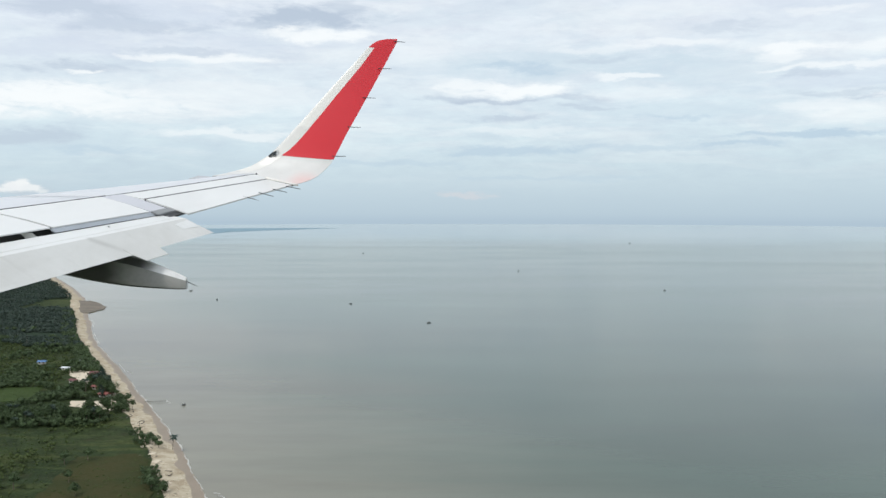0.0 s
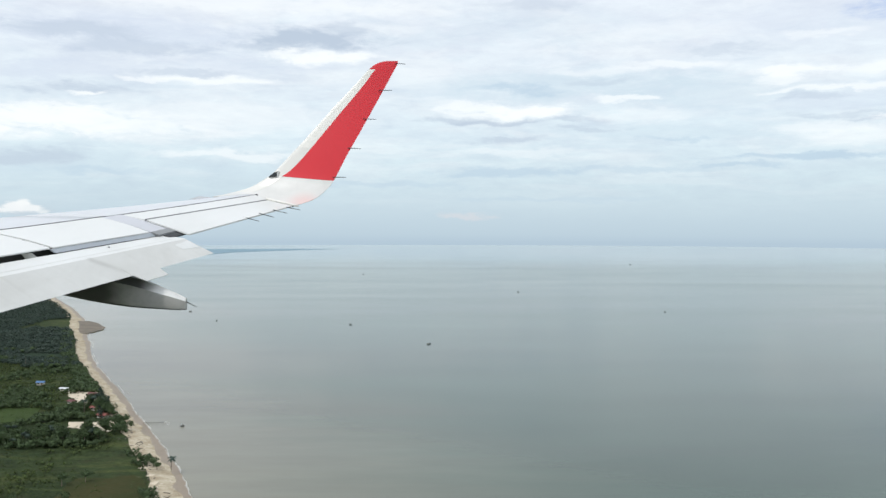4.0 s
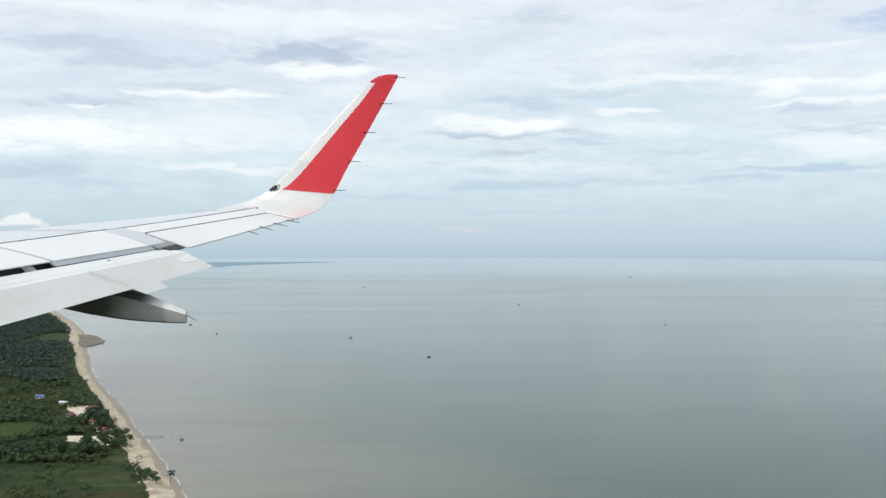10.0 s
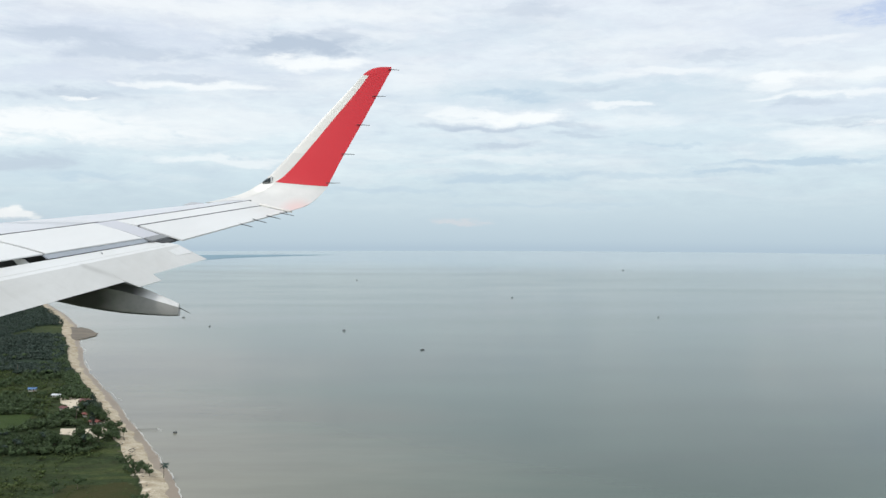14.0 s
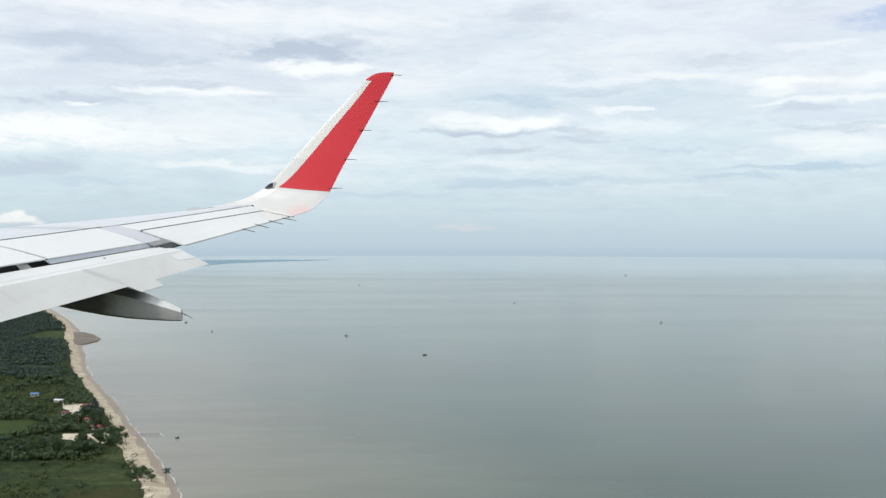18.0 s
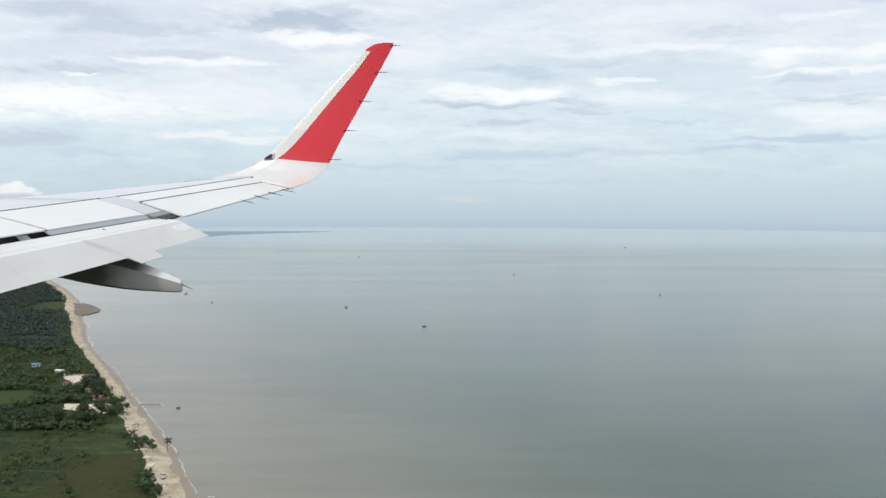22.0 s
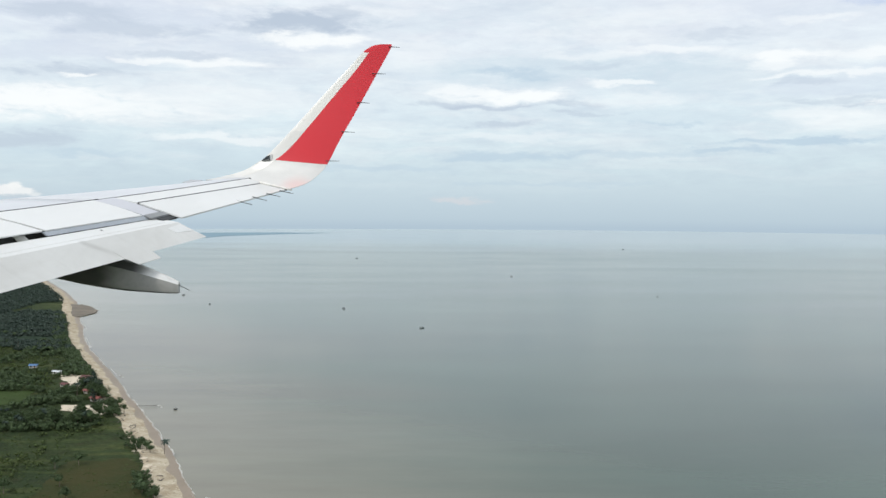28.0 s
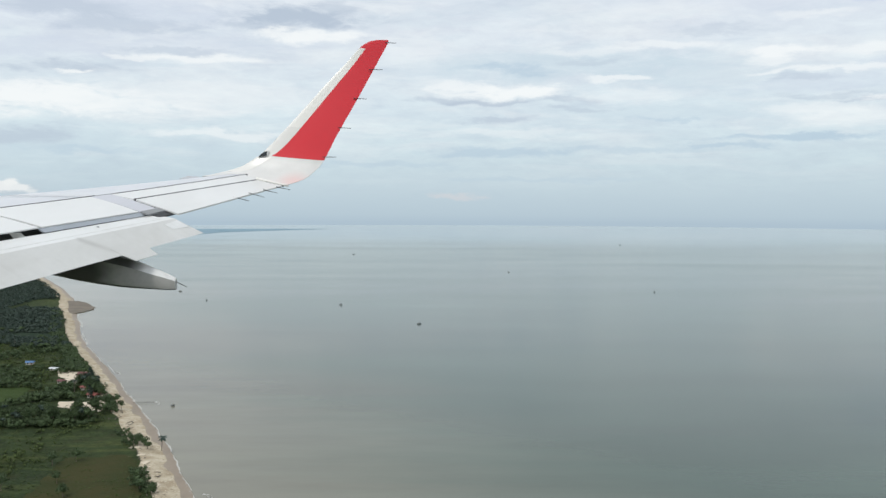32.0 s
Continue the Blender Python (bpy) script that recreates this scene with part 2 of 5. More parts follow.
SHROUD_GREY = material("blue_grey_shroud", (0.36, 0.39, 0.43), (0.30, 0.325, 0.36), 2.0, 0.3)
SLOT_GREY = material("dull_grey_slot_panel", (0.26, 0.265, 0.27), (0.20, 0.205, 0.21), 2.0, 0.5)


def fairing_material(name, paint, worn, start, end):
    """Paint that darkens towards the front, the flap's shadow put into its colour."""
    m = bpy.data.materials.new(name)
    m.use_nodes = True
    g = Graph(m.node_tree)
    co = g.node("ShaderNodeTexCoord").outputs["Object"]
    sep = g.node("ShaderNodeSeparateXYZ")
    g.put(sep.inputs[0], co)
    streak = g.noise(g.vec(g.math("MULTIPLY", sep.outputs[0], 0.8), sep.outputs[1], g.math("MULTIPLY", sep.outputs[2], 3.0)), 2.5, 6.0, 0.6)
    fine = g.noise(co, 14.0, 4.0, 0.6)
    flap_shadow = g.smooth(g.math("ADD", sep.outputs[0], g.math("MULTIPLY", g.math("SUBTRACT", streak, 0.5), 0.22)), start, end)
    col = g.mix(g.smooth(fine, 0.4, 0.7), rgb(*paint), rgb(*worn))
    col = g.mix(g.math("MULTIPLY", flap_shadow, 0.92), col, rgb(0.075, 0.072, 0.07))
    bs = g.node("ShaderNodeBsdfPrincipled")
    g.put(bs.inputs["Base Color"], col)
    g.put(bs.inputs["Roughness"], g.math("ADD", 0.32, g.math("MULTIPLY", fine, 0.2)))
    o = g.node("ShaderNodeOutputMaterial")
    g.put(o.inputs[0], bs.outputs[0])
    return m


def flap_material(name, paint, worn):
    """White paint with brown-grey wear and a painted wrinkle shadow running back over the flap track."""
    m = bpy.data.materials.new(name)
    m.use_nodes = True
    g = Graph(m.node_tree)
    co = g.node("ShaderNodeTexCoord").outputs["Object"]
    sep = g.node("ShaderNodeSeparateXYZ")
    g.put(sep.inputs[0], co)
    x, y, z = sep.outputs
    wide = g.noise(g.vec(g.math("MULTIPLY", x, 1.3), g.math("MULTIPLY", y, 0.45), z), 1.1, 6.0, 0.62, 0.4)
    fine = g.noise(co, 11.0, 5.0, 0.6)
    runs = g.noise(g.vec(g.math("MULTIPLY", x, 0.5), g.math("MULTIPLY", y, 5.0), g.math("MULTIPLY", z, 0.5)), 1.0, 6.0, 0.65, 0.2)
    wear = g.math("ADD", g.math("MULTIPLY", g.smooth(wide, 0.40, 0.68), 0.6), g.math("MULTIPLY", g.smooth(runs, 0.52, 0.75), 0.4), clamp=True)
    col = g.mix(wear, rgb(*paint), rgb(*worn))
    speck = g.math("ADD", 0.955, g.math("MULTIPLY", fine, 0.09))
    col = g.mix(1.0, col, g.vec(speck, speck, speck), "MULTIPLY")
    along = g.math("ADD", g.math("MULTIPLY", g.math("ADD", x, 4.02), 0.844), g.math("MULTIPLY", g.math("SUBTRACT", y, 9.99), 0.537))
    across = g.math("ADD", g.math("MULTIPLY", g.math("ADD", x, 4.02), -0.537), g.math("MULTIPLY", g.math("SUBTRACT", y, 9.99), 0.844))
    across = g.math("ADD", across, g.math("MULTIPLY", g.math("SUBTRACT", wide, 0.5), 0.10))
    # soft shadow of a skin wrinkle, put into the paint colour
    wrinkle_shade = g.math("MULTIPLY", g.smooth(g.math("ABSOLUTE", across), 0.075, 0.0), g.math("MULTIPLY", g.smooth(along, -0.02, 0.06), g.smooth(along, 0.55, 0.2)))
    col = g.mix(g.math("MULTIPLY", wrinkle_shade, 0.45), col, rgb(0.36, 0.35, 0.33))
    bs = g.node("ShaderNodeBsdfPrincipled")
    g.put(bs.inputs["Base Color"], col)
    g.put(bs.inputs["Roughness"], g.math("ADD", 0.30, g.math("MULTIPLY", fine, 0.2)))
    o = g.node("ShaderNodeOutputMaterial")
    g.put(o.inputs[0], bs.outputs[0])
    return m


def winglet_root_material():
    """Dull white paint with the red panel's reflection painted in near the rear edge."""
    m = bpy.data.materials.new("winglet_dull_white")
    m.use_nodes = True
    g = Graph(m.node_tree)
    co = g.node("ShaderNodeTexCoord").outputs["Object"]
    wide, fine = g.noise(co, 1.6, 6.0, 0.6, 0.3), g.noise(co, 13.0, 5.0, 0.6)
    col = g.mix(g.math("MULTIPLY", g.smooth(wide, 0.38, 0.66), 0.8), rgb(0.69, 0.675, 0.655), rgb(0.61, 0.595, 0.575))
    away = g.node("ShaderNodeVectorMath", op="DISTANCE")
    g.put(away.inputs[0], co)
    away.inputs[1].default_value = (-2.36, 15.16, 0.30)
    # pink reflection of the red winglet, mixed into the base colour
    red_reflection = g.smooth(g.math("ADD", away.outputs["Value"], g.math("MULTIPLY", g.math("SUBTRACT", wide, 0.5), 0.25)), 0.36, 0.04)
    col = g.mix(g.math("MULTIPLY", red_reflection, 0.6), col, rgb(0.74, 0.50, 0.47))
    bs = g.node("ShaderNodeBsdfPrincipled")
    g.put(bs.inputs["Base Color"], col)
    g.put(bs.inputs["Roughness"], g.math("ADD", 0.32, g.math("MULTIPLY", fine, 0.18)))
    o = g.node("ShaderNodeOutputMaterial")
    g.put(o.inputs[0], bs.outputs[0])
    return m


WINGLET_DULL = winglet_root_material()
FLAP_WHITE = flap_material("flap_white_paint", (0.73, 0.73, 0.72), (0.63, 0.62, 0.60))
FLAP_REAR = flap_material("flap_rear_paint", (0.635, 0.63, 0.61), (0.53, 0.52, 0.495))
# fairing side; the shadow under the flap is part of this colour
FAIRING_GREY = fairing_material("shadowed_grey_fairing_paint", (0.47, 0.455, 0.435), (0.41, 0.40, 0.38), -3.68, -4.02)
# darker tone for the fairing's lowest faces
FAIRING_BELLY = material("dark_fairing_belly", (0.10, 0.098, 0.095), (0.07, 0.068, 0.066), 2.0, 0.5)
# same fairing paint made lighter, skylight on the upper facets put into colour
FAIRING_TOP = fairing_material("skylit_fairing_top_paint", (0.76, 0.75, 0.73), (0.68, 0.67, 0.65), -3.40, -3.62)
WICK = material("discharger_carbon", (0.05, 0.05, 0.055), None, 5.0, 0.5)
LAMP_GLASS = material("lamp_glass_dark", (0.03, 0.035, 0.04), None, 4.0, 0.12)
CABIN = material("cabin_liner", (0.62, 0.62, 0.60), None, 2.0, 0.6)
WET_SAND = material("wet_sand", (0.26, 0.205, 0.15), (0.20, 0.16, 0.115), 0.07, 0.45, stretch=(1, 0.4, 1), spec=0.25)
SPIT_SAND = material("dark_spit_sand", (0.20, 0.165, 0.13), (0.13, 0.115, 0.09), 0.05, 0.8, amount=0.9, spec=0.25)
PALE_SAND = material("pale_sand_clearing", (0.62, 0.54, 0.43), (0.50, 0.42, 0.32), 0.12, 0.95, spec=0.1)
SOIL = material("bare_brown_soil", (0.070, 0.052, 0.030), (0.045, 0.048, 0.020), 0.09, 0.95, bump=0.5, bump_scale=0.5, amount=0.8, spec=0.1)
DRY_GRASS = material("dry_brown_grass", (0.051, 0.049, 0.019), (0.035, 0.044, 0.016), 0.05, 0.95, amount=0.9, bump=0.5, bump_scale=0.6, spec=0.1)
MEADOW = material("short_green_grass", (0.046, 0.070, 0.022), (0.036, 0.056, 0.018), 0.06, 0.95, amount=0.8, bump=0.4, bump_scale=0.7, spec=0.1)
DIRT_ROAD = material("pale_dirt_track", (0.17, 0.15, 0.12), (0.115, 0.105, 0.075), 0.15, 0.9, amount=0.7, spec=0.1)
ASPHALT = material("worn_asphalt", (0.17, 0.165, 0.155), (0.13, 0.125, 0.12), 0.1, 0.85, amount=0.7, spec=0.1)
LEAF_DARK = material("dark_tree_leaves", (0.031, 0.049, 0.038), (0.039, 0.057, 0.040), 0.05, 0.7, island=0.25, amount=0.7, spec=0.25)
LEAF_MID = material("green_tree_leaves", (0.054, 0.080, 0.033), (0.042, 0.066, 0.028), 0.05, 0.7, island=0.3, amount=0.7, spec=0.25)
# leaf green with the shade under the crowns put into its colour
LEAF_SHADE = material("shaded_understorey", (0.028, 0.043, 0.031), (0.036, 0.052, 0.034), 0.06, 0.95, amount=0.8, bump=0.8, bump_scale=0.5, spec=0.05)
# headland colour with the haze of distance put into its blue
DISTANCE = material("haze_blue_distance", (0.245, 0.335, 0.395), (0.215, 0.305, 0.36), 0.01, 0.95, spec=0.0)
LEAF_LIGHT = material("light_shrub_leaves", (0.066, 0.088, 0.029), (0.046, 0.068, 0.023), 0.05, 0.75, island=0.3, amount=0.7, spec=0.2)
TUFT_GREEN = material("rough_grass_tufts", (0.059, 0.080, 0.027), (0.047, 0.063, 0.023), 0.06, 0.9, island=0.2, amount=0.7, spec=0.15)
BARK = material("grey_brown_bark", (0.16, 0.125, 0.095), None, 2.0, 0.9)
DEAD_WOOD = material("bleached_dead_wood", (0.13, 0.11, 0.09), None, 2.0, 0.9)
FOAM = material("sea_foam", (0.50, 0.49, 0.46), (0.40, 0.385, 0.35), 0.3, 0.8, amount=0.9)
WALL_PAINT = material("pale_house_wall", (0.55, 0.52, 0.46), (0.45, 0.42, 0.37), 0.5, 0.85, random_tone=0.15)
WINDOW_DARK = material("dark_window_glass", (0.03, 0.035, 0.04), None, 1.0, 0.15)
WOOD_DOOR = material("brown_door", (0.16, 0.09, 0.05), None, 1.0, 0.7)
BOAT_HULL = material("dark_boat_hull", (0.05, 0.06, 0.07), (0.09, 0.08, 0.07), 0.8, 0.5)
BOAT_DECK = material("boat_deck_planks", (0.25, 0.20, 0.14), None, 1.0, 0.7)
BOAT_CABIN = material("boat_cabin_paint", (0.55, 0.56, 0.55), None, 1.0, 0.6)


def roof_material(name, c):
    return material(name, c, tuple(v * 0.72 for v in c), 0.35, 0.55, amount=0.6)


ROOF_WHITE = roof_material("white_sheet_roof", (0.66, 0.68, 0.70))
ROOF_GREY = roof_material("grey_sheet_roof", (0.33, 0.36, 0.38))
ROOF_RED = roof_material("red_sheet_roof", (0.14, 0.045, 0.045))
ROOF_ORANGE = roof_material("orange_red_roof", (0.22, 0.065, 0.052))
ROOF_BLUE = roof_material("blue_sheet_roof", (0.10, 0.20, 0.38))
ROOF_TEAL = roof_material("teal_sheet_roof", (0.11, 0.27, 0.25))


def water_material():
    """Turbid shallow sea: brown silt along the shore, grey-green further out, in drifting streaks; haze tints the far
    colour.
    """
    m = bpy.data.materials.new("turbid_sea_water")
    m.use_nodes = True
    g = Graph(m.node_tree)
    geo = g.node("ShaderNodeNewGeometry")
    sep = g.node("ShaderNodeSeparateXYZ")
    g.put(sep.inputs[0], geo.outputs["Position"])
    x, y, _ = sep.outputs
    off = g.math("ADD", g.math("MULTIPLY", x, 0.90), g.math("MULTIPLY", g.math("SUBTRACT", y, 410.0), 0.435))
    streak = g.vec(g.math("MULTIPLY", x, 0.0012), g.math("MULTIPLY", y, 0.0060))
    s1 = g.noise(streak, 1.0, 6.0, 0.6, 0.4)
    s2 = g.noise(g.vec(g.math("MULTIPLY", x, 0.006), g.math("MULTIPLY", y, 0.02), 4.0), 1.0, 6.0, 0.6)
    reach = g.math("ADD", off, g.math("MULTIPLY", g.math("SUBTRACT", s1, 0.5), 260.0))
    silt = g.smooth(reach, 270.0, -60.0)
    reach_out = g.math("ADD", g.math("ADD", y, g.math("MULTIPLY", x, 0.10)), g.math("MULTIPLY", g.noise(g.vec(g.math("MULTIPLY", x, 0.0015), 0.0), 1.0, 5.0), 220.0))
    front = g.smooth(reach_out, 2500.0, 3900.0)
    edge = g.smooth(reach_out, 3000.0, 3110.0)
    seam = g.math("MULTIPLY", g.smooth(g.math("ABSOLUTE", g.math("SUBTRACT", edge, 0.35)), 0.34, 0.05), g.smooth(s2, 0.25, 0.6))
    # far water shifts bluer, distance haze put into its body colour
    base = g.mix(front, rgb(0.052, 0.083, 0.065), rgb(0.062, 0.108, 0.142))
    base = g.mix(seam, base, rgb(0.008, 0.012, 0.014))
    base = g.mix(silt, base, rgb(0.208, 0.190, 0.143))
    band = g.math("ADD", 0.10, g.math("MULTIPLY", g.math("ADD", g.math("MULTIPLY", s1, 0.60), g.math("MULTIPLY", s2, 0.40)), 1.8))
    base = g.mix(1.0, base, g.vec(band, band, band), "MULTIPLY")
    b = g.node("ShaderNodeBsdfPrincipled")
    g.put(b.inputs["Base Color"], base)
    g.put(b.inputs["Roughness"], g.math("ADD", g.math("SUBTRACT", 0.06, g.math("MULTIPLY", front, 0.04)), g.math("MULTIPLY", s1, g.math("SUBTRACT", 0.16, g.math("MULTIPLY", front, 0.10)))))
    b.inputs["IOR"].default_value = 1.33
    s3 = g.noise(g.vec(g.math("MULTIPLY", x, 0.0022), g.math("MULTIPLY", y, 0.013), 9.0), 1.0, 7.0, 0.62, 0.3)
    g.put(b.inputs["Specular IOR Level"], g.math("ADD", g.math("SUBTRACT", g.math("ADD", 0.20, g.math("MULTIPLY", front, -0.03)), g.math("MULTIPLY", seam, 0.06)), g.math("MULTIPLY", g.math("ADD", s3, g.math("MULTIPLY", s1, 0.5)), 0.29)))
    wave = g.noise(g.vec(g.math("MULTIPLY", x, 0.10), g.math("MULTIPLY", y, 0.16)), 1.0, 5.0, 0.6)
    bn = g.node("ShaderNodeBump")
    bn.inputs["Strength"].default_value = 0.04
    bn.inputs["Distance"].default_value = 1.2
    b.inputs["Specular Tint"].default_value = rgb(0.945, 1.0, 0.98)
    calm = g.smooth(g.math("ADD", y, g.math("MULTIPLY", g.math("ABSOLUTE", x), 0.5)), 3000.0, 900.0)
    g.put(bn.inputs["Height"], g.math("MULTIPLY", wave, calm))
    g.put(b.inputs["Normal"], bn.outputs[0])
    o = g.node("ShaderNodeOutputMaterial")
    g.put(o.inputs[0], b.outputs[0])
    return m


def land_material():
    """Grass, scrub and bare patches at several scales."""
    m = bpy.data.materials.new("grass_and_scrub")
    m.use_nodes = True
    g = Graph(m.node_tree)
    geo = g.node("ShaderNodeNewGeometry")
    co = geo.outputs["Position"]
    a = g.noise(co, 0.012, 6.0, 0.6)
    c = g.noise(co, 0.055, 6.0, 0.65)
    d = g.noise(co, 0.4, 5.0, 0.65)
    col = g.mix(g.smooth(a, 0.38, 0.62), rgb(0.041, 0.060, 0.020), rgb(0.028, 0.045, 0.017))
    col = g.mix(g.math("MULTIPLY", g.smooth(c, 0.50, 0.72), 0.8), col, rgb(0.062, 0.076, 0.024))
    col = g.mix(g.math("MULTIPLY", g.smooth(c, 0.48, 0.28), 0.6), col, rgb(0.050, 0.046, 0.022))
    sep = g.node("ShaderNodeSeparateXYZ")
    g.put(sep.inputs[0], co)
    rows_wave = g.noise(g.vec(g.math("MULTIPLY", sep.outputs[0], 0.009), g.math("MULTIPLY", sep.outputs[1], 0.055)), 1.0, 6.0, 0.65, 0.3)
    col = g.mix(g.math("MULTIPLY", g.smooth(rows_wave, 0.50, 0.66), 0.75), col, rgb(0.080, 0.096, 0.030))
    col = g.mix(g.math("MULTIPLY", g.smooth(rows_wave, 0.48, 0.34), 0.65), col, rgb(0.024, 0.036, 0.015))
    e = g.noise(co, 0.13, 6.0, 0.7)
    v = g.math("MAXIMUM", g.math("ADD", -0.50, g.math("MULTIPLY", g.math("ADD", d, e), 1.32)), 0.2)
    col = g.mix(1.0, col, g.vec(v, v, v), "MULTIPLY")
    b = g.node("ShaderNodeBsdfPrincipled")
    g.put(b.inputs["Base Color"], col)
    b.inputs["Roughness"].default_value = 0.95
    b.inputs["Specular IOR Level"].default_value = 0.15
    bn = g.node("ShaderNodeBump")
    bn.inputs["Strength"].default_value = 0.8
    bn.inputs["Distance"].default_value = 1.0
    g.put(bn.inputs["Height"], d)
    g.put(b.inputs["Normal"], bn.outputs[0])
    o = g.node("ShaderNodeOutputMaterial")
    g.put(o.inputs[0], b.outputs[0])
    return m




def sand_material():
    """Dry beach sand: brown tide bands, bleached shell grit and dark wrack."""
    m = bpy.data.materials.new("beach_sand")
    m.use_nodes = True
    g = Graph(m.node_tree)
    co = g.node("ShaderNodeNewGeometry").outputs["Position"]
    wide = g.noise(co, 0.11, 6.0, 0.6)
    grit = g.noise(co, 0.55, 5.0, 0.7)
    wrack = g.noise(co, 0.34, 6.0, 0.7, 0.6)
    col = g.mix(g.smooth(wide, 0.34, 0.66), rgb(0.35, 0.285, 0.20), rgb(0.50, 0.435, 0.33))
    col = g.mix(g.math("MULTIPLY", g.smooth(grit, 0.56, 0.66), 0.8), col, rgb(0.66, 0.60, 0.49))
    col = g.mix(g.math("MULTIPLY", g.smooth(wrack, 0.58, 0.68), 0.75), col, rgb(0.12, 0.10, 0.07))
    bs = g.node("ShaderNodeBsdfPrincipled")
    g.put(bs.inputs["Base Color"], col)
    bs.inputs["Roughness"].default_value = 0.95
    bs.inputs["Specular IOR Level"].default_value = 0.1
    bn = g.node("ShaderNodeBump")
    bn.inputs["Strength"].default_value = 0.5
    bn.inputs["Distance"].default_value = 1.0
    g.put(bn.inputs["Height"], grit)
    g.put(bs.inputs["Normal"], bn.outputs[0])
    o = g.node("ShaderNodeOutputMaterial")
    g.put(o.inputs[0], bs.outputs[0])
    return m


WATER, LAND, SAND = water_material(), land_material(), sand_material()


# ---- mesh helpers ----
def mesh_of(name, verts, faces, mats, smooth=False, indices=None):
    me = bpy.data.meshes.new(name)
    me.from_pydata([tuple(v) for v in verts], [], [tuple(f) for f in faces])
    for m in (mats if isinstance(mats, (list, tuple)) else [mats]):
        me.materials.append(m)
    if indices is not None:
        me.polygons.foreach_set("material_index", indices)
    if smooth:
        me.polygons.foreach_set("use_smooth", [True] * len(me.polygons))
    me.update()
    return me


def creased(me, degrees=32):
    me.set_sharp_from_angle(angle=radians(degrees))
    return me


def thing(name, label, category, group="", kind="", at=(0, 0, 0), turn=0.0):
    ob = new(name)
    ob.matrix_basis = pose(*at, 0, 0, turn)
    return tagged(ob, label, category, group, kind)


def child(name, me, parent, label=""):
    ob = new(name, me)
    ob.parent = parent
    return tagged(ob, label) if label else ob


def part(name, bm, mat, parent, label="", smooth=False):
    me = bpy.data.meshes.new(name)
    bm.normal_update()
    bm.to_mesh(me)
    bm.free()
    me.materials.append(mat)
    if smooth:
        me.polygons.foreach_set("use_smooth", [True] * len(me.polygons))
    return child(name, me, parent, label)


def grid_shell(rows, thick_dir, thick):
    """A closed slab from a grid of points, thickened along thick_dir."""
    n, m = len(rows), len(rows[0])
    top = [Vector(p) for r in rows for p in r]
    off = Vector(thick_dir) * thick
    verts = top + [p + off for p in top]
    faces = []
    k = n * m
    for i in range(n - 1):
        for j in range(m - 1):
            a, b, c, d = i * m + j, i * m + j + 1, (i + 1) * m + j + 1, (i + 1) * m + j
            faces += [(a, b, c, d), (k + d, k + c, k + b, k + a)]
    rim = [j for j in range(m)] + [i * m + m - 1 for i in range(1, n)] + [(n - 1) * m + j for j in range(m - 2, -1, -1)] + [i * m for i in range(n - 2, 0, -1)]
    for a, b in zip(rim, rim[1:] + rim[:1]):
        faces.append((b, a, k + a, k + b))
    return verts, faces


def loft(rings):
    """A closed skin through rings of equal length, with caps."""
    n = len(rings[0])
    verts = [p for r in rings for p in r]
    faces = []
    for i in range(len(rings) - 1):
        for j in range(n):
            a, b = i * n + j, i * n + (j + 1) % n
            faces.append((a, b, b + n, a + n))
    faces.append(tuple(range(n - 1, -1, -1)))
    faces.append(tuple(range((len(rings) - 1) * n, len(rings) * n)))
    return verts, faces


def fix(me):
    bm = bmesh.new()
    bm.from_mesh(me)
    bmesh.ops.recalc_face_normals(bm, faces=bm.faces)
    bm.to_mesh(me)
    bm.free()
    return me


def rod(a, b, r0, r1, sides=6):
    a, b = Vector(a), Vector(b)
    w = (b - a).normalized()
    u = w.orthogonal().normalized()
    v = w.cross(u)
    rings = []
    for p, r in ((a, r0), (b, r1)):
        rings.append([p + (u * math.cos(2 * math.pi * k / sides) + v * math.sin(2 * math.pi * k / sides)) * r for k in range(sides)])
    return loft(rings)


def box_bm(sx, sy, sz, at=(0, 0, 0), bevel=0.0):
    bm = bmesh.new()
    bmesh.ops.create_cube(bm, size=1.0, matrix=Matrix.Translation(at) @ Matrix.Diagonal((sx, sy, sz, 1)))
    if bevel:
        bmesh.ops.bevel(bm, geom=bm.edges[:], offset=bevel, segments=2, affect="EDGES")
    return bm


# ---- sea and shore ----
SHORE_Y = (-1500, -400, 392, 409, 470, 562, 666, 734, 817, 866, 961, 1054, 1125, 1261, 1407, 1700, 2100, 2600, 3200, 4000, 4300)
SHORE_X = (1050, 430, 13, 3, -23, -64, -118, -154, -197, -225, -268, -308, -340, -396, -473, -640, -790, -880, -1010, -1300, -1420)


def shore(y):
    return float(np.interp(y, SHORE_Y, SHORE_X)) + 2.0 * noise.noise((0, y * 0.02, 3.3)) + 0.8 * noise.noise((0, y * 0.09, 1.3))


def sea():
    verts, faces = [(EYE[0], EYE[1], 0.0)], []
    radii = (150, 350, 700, 1200, 2000, 3000, 4000, 4940)
    n = 96
    for r in radii:
        verts += [(EYE[0] + r * math.cos(2 * math.pi * k / n), EYE[1] + r * math.sin(2 * math.pi * k / n), 0.0) for k in range(n)]
    for k in range(n):
        faces.append((0, 1 + k, 1 + (k + 1) % n))
    for i in range(len(radii) - 1):
        for k in range(n):
            a, b = 1 + i * n + k, 1 + i * n + (k + 1) % n
            faces.append((a, a + n, b + n, b))
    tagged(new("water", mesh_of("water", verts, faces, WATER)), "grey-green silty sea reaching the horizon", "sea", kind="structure")


